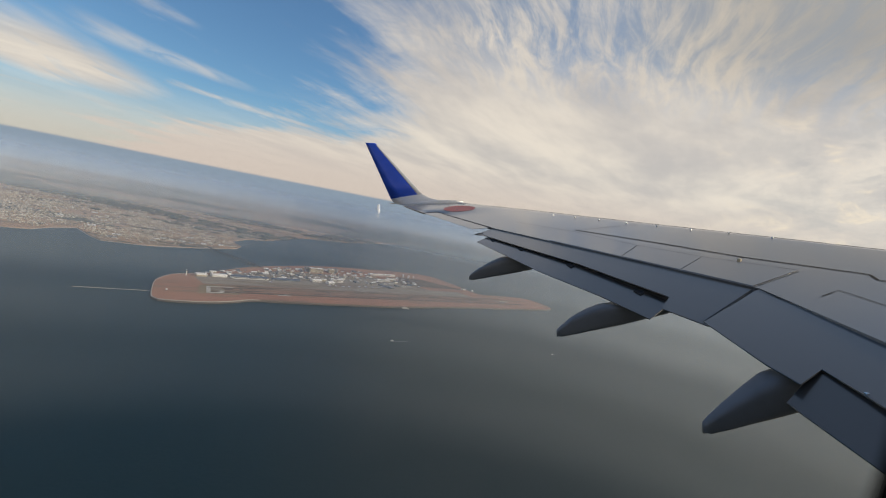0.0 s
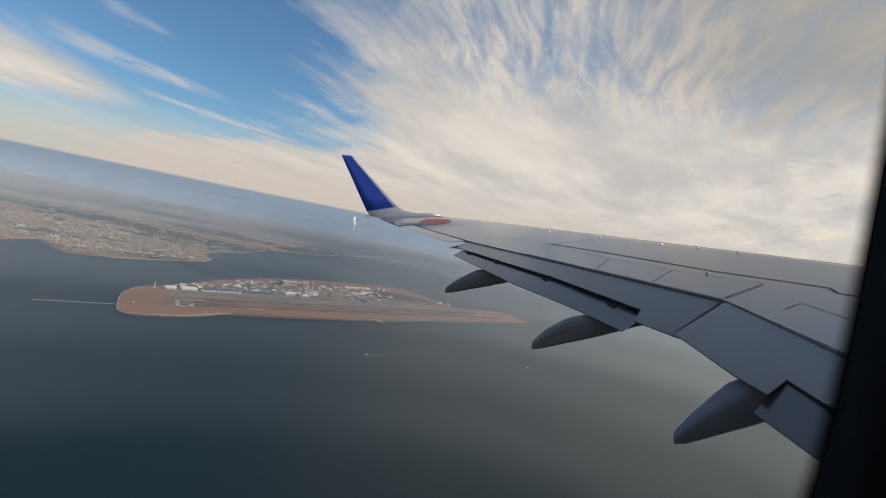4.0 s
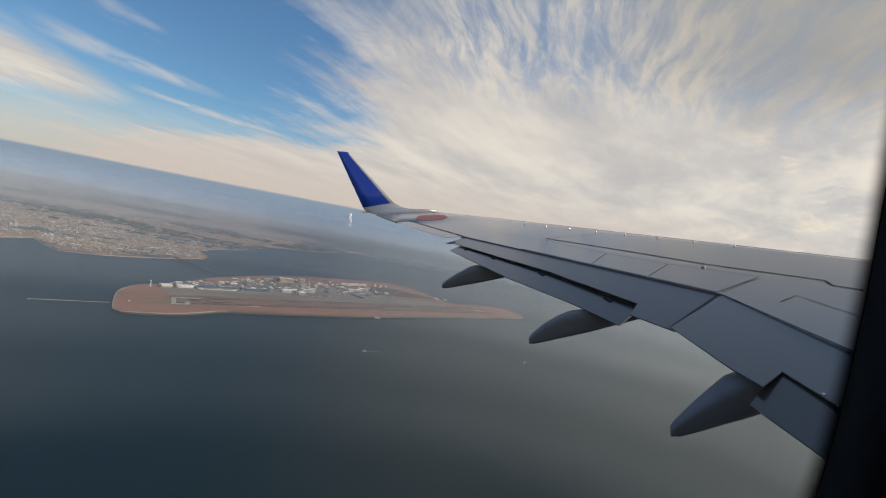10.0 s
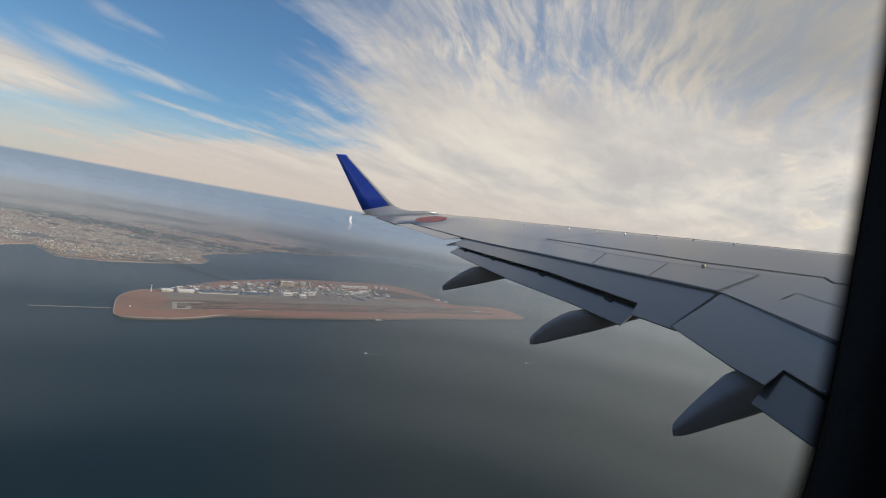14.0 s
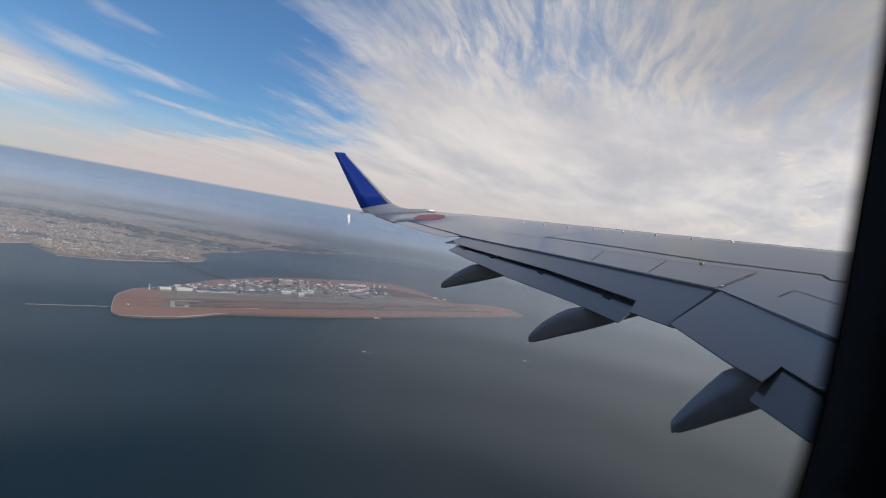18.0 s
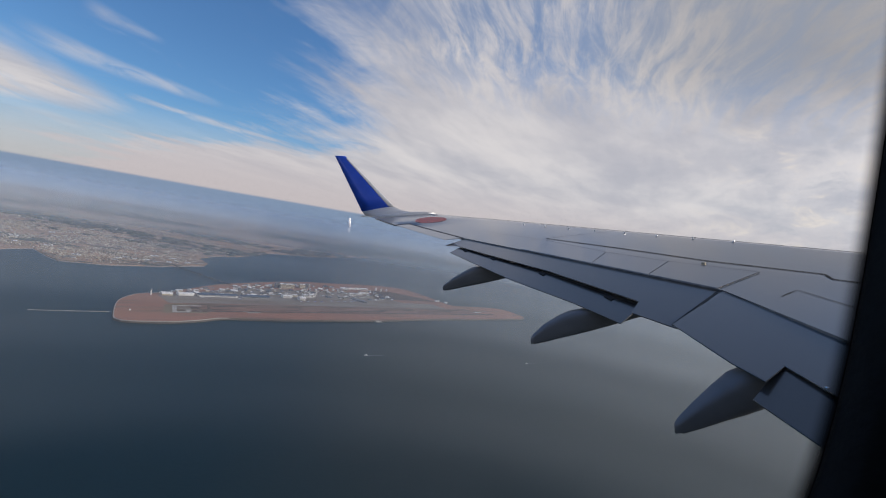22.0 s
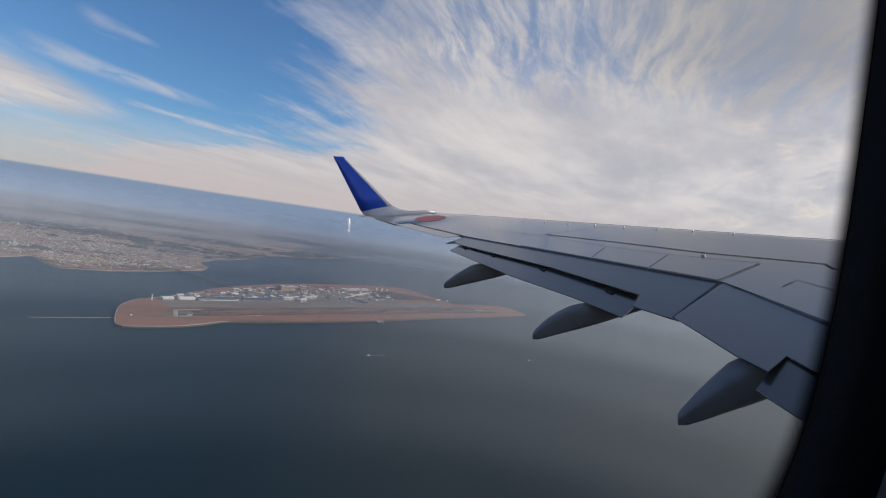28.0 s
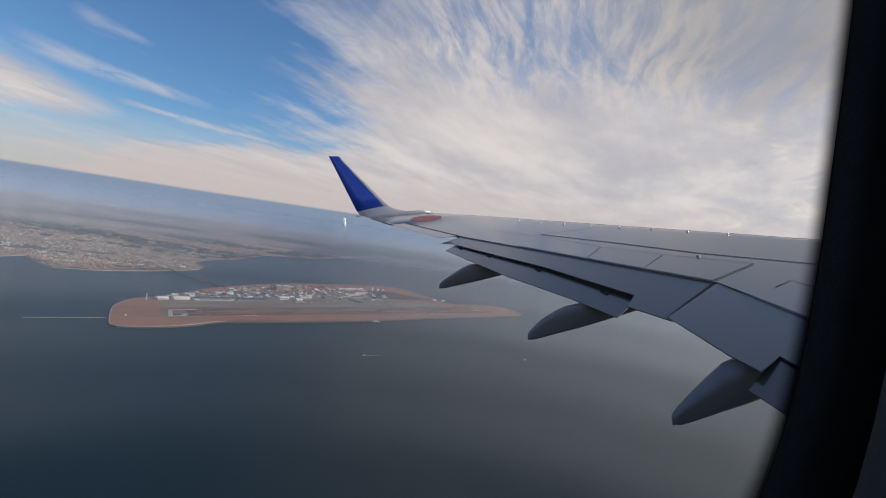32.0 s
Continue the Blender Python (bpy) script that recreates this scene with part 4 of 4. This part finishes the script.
# ---- the airport's buildings ----
def building(name, s, w, length, depth, high, wall, roof, label, category="building", turn=0.0, bands=1, shape="flat", group="airport buildings", at=None, base=3.0):
    """A building of walls, roof and window bands at its place on the island."""
    p = at if at is not None else isle(s, w)
    high *= 0.7
    ob = thing(name, pose(p.x, p.y, base, 0, 0, ISLE_TURN + turn), label, category, group)
    bm = bmesh.new()
    box(bm, (-length / 2, -depth / 2, 0), (length / 2, depth / 2, high))
    part("wall", bm, wall, ob)
    bm = bmesh.new()
    over = 0.35
    if shape == "arch":
        rings = []
        for x in (-length / 2 - over, length / 2 + over):
            arc = [(x, depth / 2 * 1.04 * math.cos(a), high - 0.2 + depth * 0.16 * math.sin(a)) for a in [math.pi * k / 10 for k in range(11)]]
            rings.append(arc + [(x, -depth / 2 * 1.04, high - 0.5), (x, depth / 2 * 1.04, high - 0.5)])
        loft(bm, rings)
    elif shape == "gable":
        rings = [[(x, -depth / 2 - over, high - 0.1), (x, 0, high + depth * 0.22), (x, depth / 2 + over, high - 0.1), (x, depth / 2 + over, high - 0.4), (x, -depth / 2 - over, high - 0.4)]
                 for x in (-length / 2 - over, length / 2 + over)]
        loft(bm, rings)
    else:
        box(bm, (-length / 2 - 0.2, -depth / 2 - 0.2, high - 0.05), (length / 2 + 0.2, depth / 2 + 0.2, high + 0.45))
    r = part("roof", bm, roof, ob)
    if shape == "flat" and length > 12:
        bm = bmesh.new()
        box(bm, (-length * 0.2, -depth * 0.2, high + 0.4), (length * 0.05, depth * 0.2, high + 1.7))
        part("roof_plant", bm, GREY_WALL, r)
    for k in range(bands):
        z = high * (k + 0.45) / max(bands, 1)
        t = min(0.9, high / max(bands, 1) * 0.34)
        for side in (-1, 1):
            bm = bmesh.new()
            y = side * depth / 2
            box(bm, (-length * 0.45, y - 0.06, z), (length * 0.45, y + 0.06, z + t))
            part("window", bm, GLASS_DARK, ob)
    return ob


def control_tower(s, w, high, label):
    p = isle(s, w)
    ob = thing("control_tower", pose(p.x, p.y, 3, 0, 0, ISLE_TURN), label, "tower")
    def ringed(rows):
        bm = bmesh.new()
        loft(bm, [[(r * math.cos(a), r * math.sin(a), z) for a in [2 * math.pi * k / 12 for k in range(12)]] for r, z in rows])
        return bm
    part("shaft", ringed(((1.3, 0), (0.95, high * 0.78), (1.6, high * 0.84))), WHITE_WALL, ob)
    part("cab_window", ringed(((1.6, high * 0.84), (1.8, high * 0.93))), GLASS_DARK, ob)
    part("roof", ringed(((2.0, high * 0.93), (2.0, high * 0.96), (0.4, high), (0.15, high * 1.08))), ROOF_WHITE, ob)


def build_airport():
    control_tower(92, 172, 11, "slim white control tower at the island's edge")
    control_tower(447, 222, 19, "tall pale control tower beside the terminal")
    building("hangar", 120, 178, 19, 15, 5, BEIGE_WALL, ROOF_WHITE, "cream aircraft hangar with a white roof", "hangar", shape="arch", bands=0)
    building("hangar", 154, 180, 28, 15, 4.6, WHITE_WALL, ROOF_WHITE, "long white aircraft hangar facing the apron", "hangar", shape="arch", bands=0)
    building("cargo_shed", 215, 176, 76, 12, 5.5, WHITE_WALL, ROOF_BLUE, "long low cargo shed with a slate-blue roof", "shed", shape="gable")
    building("cargo_shed", 292, 174, 62, 11, 5.5, GREY_WALL, ROOF_BLUE, "long low grey shed with a slate-blue roof", "shed", shape="gable")
    building("office_block", 436, 318, 36, 13, 15, BEIGE_WALL, ROOF_WHITE, "tall beige block, the largest at the airport", bands=4)
    building("office_block", 412, 322, 9, 9, 17, GREY_WALL, ROOF_GREY, "grey stair block beside the beige block", bands=3)
    building("office_block", 486, 330, 14, 10, 14, BEIGE_WALL, ROOF_WHITE, "square beige block with window rows", bands=4)
    building("office_block", 503, 338, 10, 9, 15, GREY_WALL, ROOF_GREY, "tall grey block near the far shore", bands=4)
    building("terminal", 435, 205, 30, 13, 9, WHITE_WALL, ROOF_WHITE, "white passenger terminal beside the tower", "terminal", bands=2)
    building("terminal", 398, 170, 14, 16, 7, WHITE_WALL, ROOF_WHITE, "white terminal wing reaching the apron", "terminal", bands=2, shape="arch")
    building("terminal", 372, 190, 22, 12, 7, WHITE_WALL, ROOF_WHITE, "low white terminal hall", "terminal", bands=1, shape="arch")
    building("pier_building", 560, 176, 12, 44, 4.5, GREY_WALL, ROOF_GREY, "narrow dark boarding pier over the apron", turn=18)
    building("warehouse", 640, 345, 44, 13, 6, WHITE_WALL, ROOF_WHITE, "long white warehouse near the far shore", "warehouse")
    building("warehouse", 690, 352, 38, 12, 6, WHITE_WALL, ROOF_WHITE, "white flat-roofed warehouse near the shore", "warehouse")
    building("warehouse", 610, 262, 40, 9, 5, WHITE_WALL, ROOF_WHITE, "low white shed beside the apron", "warehouse")
    building("warehouse", 862, 205, 13, 7, 5, WHITE_WALL, ROOF_WHITE, "small white shed on open ground", "warehouse")
    building("warehouse", 885, 190, 8, 6, 4, WHITE_WALL, ROOF_WHITE, "small white hut on open ground", "warehouse")
    rng = random.Random(5)
    walls = ((WHITE_WALL, "white"), (WHITE_WALL, "white"), (BEIGE_WALL, "cream"), (GREY_WALL, "grey"))
    roofs = ((ROOF_WHITE, "white"), (ROOF_WHITE, "white"), (ROOF_GREY, "grey"), (ROOF_BLUE, "slate-blue"))
    taken = [(120, 178, 12), (152, 180, 16), (432, 318, 26), (435, 205, 18), (486, 330, 12), (503, 338, 8), (640, 345, 24), (690, 352, 22), (398, 170, 12), (372, 190, 13), (610, 262, 22), (447, 222, 4), (92, 172, 4)]
    count = 0
    while count < 190:
        s = rng.uniform(130, 720)
        deep = 205 + (s - 130) * 0.62 if s < 430 else 392 - (s - 430) * 0.06
        w = rng.uniform(192, max(215, min(deep, 385)))
        size = rng.choice((4, 4, 5, 5, 6, 7, 8, 10, 14))
        if any(math.hypot(s - a, w - b) < size * 0.62 + r for a, b, r in taken):
            continue
        taken.append((s, w, size * 0.62))
        (wall, wn), (roof, rn) = rng.choice(walls), rng.choice(roofs)
        shape = rng.choice(("flat", "flat", "gable", "arch"))
        kind = {"flat": "flat-roofed block", "gable": "gabled shed", "arch": "arched-roof shed"}[shape]
        building("service_building", s, w, size * rng.uniform(0.9, 1.5), size * 0.62, rng.uniform(2.2, 5.2), wall, roof,
                 f"small {wn} {kind} with {rn} roof at the airport", turn=rng.choice((0, 0, 0, 90, 8)), bands=1, shape=shape)
        count += 1
    # round white fuel tanks by the far shore
    for i, (s, w) in enumerate(((742, 350), (752, 362), (764, 352), (775, 364), (786, 354), (762, 376), (752, 338))):
        p = isle(s, w)
        ob = thing("storage_tank", pose(p.x, p.y, 3), "round white fuel storage tank near the shore", "tank", "fuel tanks")
        bm = bmesh.new()
        loft(bm, [[(r * math.cos(a), r * math.sin(a), z) for a in [2 * math.pi * k / 16 for k in range(16)]] for r, z in ((2.2, 0), (2.2, 4.2))])
        part("shell", bm, WHITE_WALL, ob)
        bm = bmesh.new()
        loft(bm, [[(r * math.cos(a), r * math.sin(a), z) for a in [2 * math.pi * k / 16 for k in range(16)]] for r, z in ((2.3, 4.2), (1.5, 4.8), (0.3, 5.1))])
        part("roof", bm, ROOF_WHITE, ob)


def parked_aircraft():
    """One small parked airliner, then its fellows on the apron."""
    first = thing("parked_aircraft", pose(0, 0, 0), "white parked airliner on the concrete apron", "aircraft", "parked aircraft")
    bm = bmesh.new()
    loft(bm, [[(x, r * math.cos(a), 1.1 + lift + r * math.sin(a)) for a in [2 * math.pi * k / 10 for k in range(10)]]
              for x, r, lift in ((5.0, 0.05, -0.1), (4.6, 0.3, -0.05), (3.8, 0.46, 0), (-2.2, 0.46, 0), (-4.2, 0.22, 0.2), (-4.9, 0.08, 0.3))])
    part("fuselage", bm, WHITE_PAINT, first, smooth=True)
    for side in (-1, 1):
        bm = bmesh.new()
        loft(bm, [[(a, side * y, z), (b, side * y, z), (b, side * y, z - t), (a, side * y, z - t)] for a, b, y, z, t in ((1.6, -0.6, 0.3, 0.95, 0.2), (-0.9, -1.5, 4.4, 1.25, 0.08))])
        part("wing", bm, WHITE_PAINT, first)
        bm = bmesh.new()
        loft(bm, [[(x, side * 1.6 + r * math.cos(a), 0.62 + r * math.sin(a)) for a in [2 * math.pi * k / 8 for k in range(8)]] for x, r in ((1.5, 0.26), (0.3, 0.2))])
        part("engine", bm, GREY_WALL, first)
    bm = bmesh.new()
    loft(bm, [[(a, -0.05, z), (b, -0.05, z), (b, 0.05, z), (a, 0.05, z)] for a, b, z in ((-3.2, -4.6, 1.5), (-4.4, -5.0, 3.1))])
    part("tail_fin", bm, BLUE_PAINT, first)
    for x in (3.4, 0.2):
        bm = bmesh.new()
        box(bm, (x - 0.1, -0.5 if x < 1 else -0.08, 0), (x + 0.1, 0.5 if x < 1 else 0.08, 0.8))
        part("landing_gear", bm, SEAL, first)
    spots = [(385 + 17 * k, 148, 90) for k in range(4)] + [(470 + 19 * k, 160, 90) for k in range(4)] + [(572, 158, 20), (578, 178, 20), (546, 190, 200), (545, 170, 200), (250, 152, 85), (180, 158, 90)]
    for i, (s, w, turn) in enumerate(spots):
        p = isle(s, w)
        m = pose(p.x, p.y, 3.12, 0, 0, ISLE_TURN + turn)
        if i == 0:
            first.matrix_world = m
        else:
            copy_thing(first, m)


# ---- bridge, breakwater, quay ----
def build_sea_works():
    a, b = Vector((-696, 1322)), Vector((-492, 1182))
    d = (b - a).normalized()
    m = pose(a.x, a.y, 0, 0, 0, math.degrees(math.atan2(d.y, d.x)))
    bridge = thing("road_bridge", m, "long low dark concrete bridge from mainland to island", "bridge")
    long = (b - a).length
    bm = bmesh.new()
    box(bm, (-6, -3.0, 3.4), (long + 6, 3.0, 4.2))
    part("deck", bm, BRIDGE_GREY, bridge)
    for side in (-2.95, 2.85):
        bm = bmesh.new()
        box(bm, (-6, side, 4.2), (long + 6, side + 0.1, 4.6))
        part("parapet", bm, BRIDGE_GREY, bridge)
    for k in range(11):
        bm = bmesh.new()
        x = 6 + k * (long - 12) / 10
        box(bm, (x - 0.3, -1.2, -2), (x + 0.3, 1.2, 3.7))
        part("pier", bm, BRIDGE_GREY, bridge)
    bm = bmesh.new()
    a, b = Vector((-566, 701)), Vector((-487, 768))
    d = (b - a).normalized()
    side = Vector((-d.y, d.x))
    rng = random.Random(3)
    rings = []
    for k in range(40):
        p = a.lerp(b, k / 39)
        j = rng.uniform(0.75, 1.2)
        rings.append([(*(p + side * w * j), z) for w, z in ((-0.9, -1), (-0.35, 0.6 * j), (0.35, 0.7 * j), (0.9, -1))])
    loft(bm, rings)
    structure("trim_breakwater", bm, ROCK, "thin pale rock breakwater in the sea")
    quay = Vector((-114, 1040))
    ob = thing("landing_stage", pose(quay.x, quay.y, 0, 0, 0, ISLE_TURN), "small pale concrete landing stage on the shore", "pier")
    bm = bmesh.new()
    box(bm, (-6, -3, -2), (6, 5, 2.6))
    part("quay", bm, CONCRETE, ob)
    bm = bmesh.new()
    box(bm, (4, -8, -2), (6, -3, 2.2))
    part("arm", bm, CONCRETE, ob)
    # a lone marker hut on the grass
    building("marker_hut", 30, 40, 2.2, 1.8, 1.8, WHITE_WALL, ROOF_WHITE, "tiny white hut on the dry grass", "hut", bands=0)


def boat(x, y, turn, size):
    ob = thing("boat", pose(x, y, 0, 0, 0, turn), "small white motor boat under way with wake", "boat", "boats")
    bm = bmesh.new()
    loft(bm, [[(px, -h, z1), (px, h, z1), (px, h * 0.6, z0), (px, -h * 0.6, z0)] for px, h, z1, z0 in
              ((-2.2 * size, 0.7 * size, 0.7 * size, -0.2), (0.8 * size, 0.75 * size, 0.8 * size, -0.2), (2.4 * size, 0.08 * size, 1.1 * size, 0.2))])
    part("hull", bm, WHITE_WALL, ob)
    bm = bmesh.new()
    box(bm, (-1.0 * size, -0.45 * size, 0.6 * size), (0.5 * size, 0.45 * size, 1.6 * size), 0.08)
    part("cabin", bm, WHITE_WALL, ob)
    bm = bmesh.new()
    rng = random.Random(int(x))
    prev = None
    for k in range(14):
        px = -2.0 * size - k * 1.7 * size
        h = (0.5 + 0.05 * k) * size * rng.uniform(0.7, 1.2) * (1 - k / 16)
        pair = [bm.verts.new((px, s * h, 0.05)) for s in (-1, 1)]
        if prev:
            bm.faces.new((prev[0], prev[1], pair[1], pair[0]))
        prev = pair
    part("wake", bm, FOAM, ob, "pale foam wake")


# ---- the town and woods on the mainland ----
def inside(x, y):
    hit = False
    n = len(MAINLAND)
    for i in range(n):
        (x1, y1), (x2, y2) = MAINLAND[i - 1], MAINLAND[i]
        if (y1 > y) != (y2 > y) and x < (x2 - x1) * (y - y1) / (y2 - y1) + x1:
            hit = not hit
    return hit


def build_town():
    rng = random.Random(11)
    verts, faces = [], []
    count = 0
    while count < 21000:
        near = rng.random()
        x, y = rng.uniform(-2300, -470), 1130 + 1420 * near ** 1.5
        if not inside(x + 45, y - 60) and rng.random() < 0.72 or not inside(x + 16, y - 16) or not inside(x + 12, y + 6) or not inside(x, y):
            continue
        d = noise.noise((x * 0.006, y * 0.0045, 3.0)) + 0.5 * noise.noise((x * 0.02, y * 0.02, 7.0))
        if d < rng.uniform(-0.25, 0.4) - (0.30 if y < 1760 else -0.10):
            continue
        a = rng.uniform(0, 0.5) + (math.pi / 2 if rng.random() < 0.5 else 0)
        l, w, h = rng.uniform(1.6, 3.4), rng.uniform(1.3, 2.4), rng.uniform(1.0, 2.2)
        if rng.random() < 0.04:
            l, w, h = l * 2.2, w * 1.8, h * 1.7
        ca, sa = math.cos(a), math.sin(a)
        base = len(verts)
        for px, py, pz in ((-l, -w, 1.9), (l, -w, 1.9), (l, w, 1.9), (-l, w, 1.9), (-l, -w, h + 2), (l, -w, h + 2), (l, w, h + 2), (-l, w, h + 2), (-l, 0, h + 2.9), (l, 0, h + 2.9)):
            verts.append((x + (px * ca - py * sa) / 2, y + (px * sa + py * ca) / 2, pz))
        faces += [tuple(base + k for k in f) for f in ((0, 1, 5, 4), (1, 2, 6, 9, 5), (2, 3, 7, 6), (3, 0, 4, 8, 7), (4, 5, 9, 8), (6, 7, 8, 9))]
        count += 1
    ob = link("town_houses", verts, faces, HOUSES, None, "dense small town of pale and dark houses on the mainland coast")
    tagged(ob, category="houses", kind="stuff")
    # larger buildings along the waterfront
    spots = [(-968, 1282), (-834, 1297), (-837, 1334), (-811, 1329), (-802, 1360), (-827, 1449), (-764, 1351), (-774, 1452), (-733, 1399), (-713, 1416), (-695, 1449),
             (-742, 1372), (-752, 1388), (-722, 1432), (-704, 1436), (-788, 1345), (-778, 1330), (-1477, 2048), (-1477, 2132), (-1029, 1312), (-877, 1190), (-1100, 1290),
             (-1060, 1420), (-1250, 1600), (-980, 1640), (-1180, 1380), (-880, 1760), (-1320, 1880), (-760, 1302), (-898, 1236), (-820, 1262), (-745, 1415)]
    for k, (x, y) in enumerate(spots):
        size = rng.uniform(9, 20)
        white = k % 3 != 1
        building("waterfront_building", 0, 0, size, size * 0.55, rng.uniform(2.2, 4.5), WHITE_WALL if white else BEIGE_WALL, ROOF_WHITE if k % 2 else ROOF_GREY,
                 f"{'white' if white else 'cream'} waterfront block on the mainland shore", turn=rng.uniform(-30, 30), bands=2, group="waterfront buildings", at=Vector((x, y)), base=2.0)


def build_woods():
    rng = random.Random(21)
    verts, faces = [], []
    count = 0
    while count < 3600:
        x, y = rng.uniform(-3200, 300), rng.uniform(1700, 4600)
        if not inside(x + 8, y - 14):
            continue
        d = noise.noise((x * 0.0014, y * 0.0046, 11.0)) + (0.22 if 1880 < y + 0.12 * x + 130 < 2120 else 0.0)
        if d < (0.10 if x < -760 else -0.22) + rng.uniform(-0.05, 0.2):
            continue
        r, h = rng.uniform(10, 26), rng.uniform(3, 8)
        base = len(verts)
        n = 7
        for ring, (rr, z) in enumerate(((1.0, 1.5), (0.72, 0.62), (0.3, 1.0))):
            for k in range(n):
                a = 2 * math.pi * k / n + ring * 0.4
                q = rng.uniform(0.75, 1.2)
                verts.append((x + r * rr * q * math.cos(a) * 1.4, y + r * rr * q * math.sin(a), 1.5 if ring == 0 else 2 + h * z * rng.uniform(0.8, 1.1)))
        for ring in (0, 1):
            for k in range(n):
                i, j = base + ring * n + k, base + ring * n + (k + 1) % n
                faces.append((i, j, j + n, i + n))
        faces.append(tuple(base + 2 * n + k for k in range(n)))
        count += 1
    ob = link("wooded_hills", verts, faces, WOODS, None, "dark wooded rises across the hazy mainland")
    tagged(ob, category="woods", kind="stuff")


def build_smoke():
    x, y = -586, 3000
    ob = thing("power_station_chimney", pose(x, y, 0), "distant tall chimney with rising white steam", "chimney")
    bm = bmesh.new()
    loft(bm, [[(r * math.cos(a), r * math.sin(a), z) for a in [2 * math.pi * k / 12 for k in range(12)]] for r, z in ((1.6, 1), (1.0, 122))])
    part("stack", bm, GREY_WALL, ob)
    bm = bmesh.new()
    rng = random.Random(8)
    for k in range(26):
        t = k / 25
        m = pose(rng.uniform(-3, 3) - 9 * t * t * t, rng.uniform(-3, 3), 121 + 84 * t) @ Matrix.Scale(2.4 + 4.5 * t + rng.uniform(-1, 1), 4)
        bmesh.ops.create_icosphere(bm, subdivisions=2, radius=1, matrix=m)
    for v in bm.verts:
        v.co += 1.6 * noise.noise_vector(v.co * 0.12)
    tagged(part("steam", bm, STEAM, ob, "white steam column", smooth=True), kind="stuff")


build_airport()
parked_aircraft()
build_sea_works()
boat(-93, 762, -146, 1.3)
boat(175, 890, -146, 1.0)
build_town()
build_woods()
build_smoke()
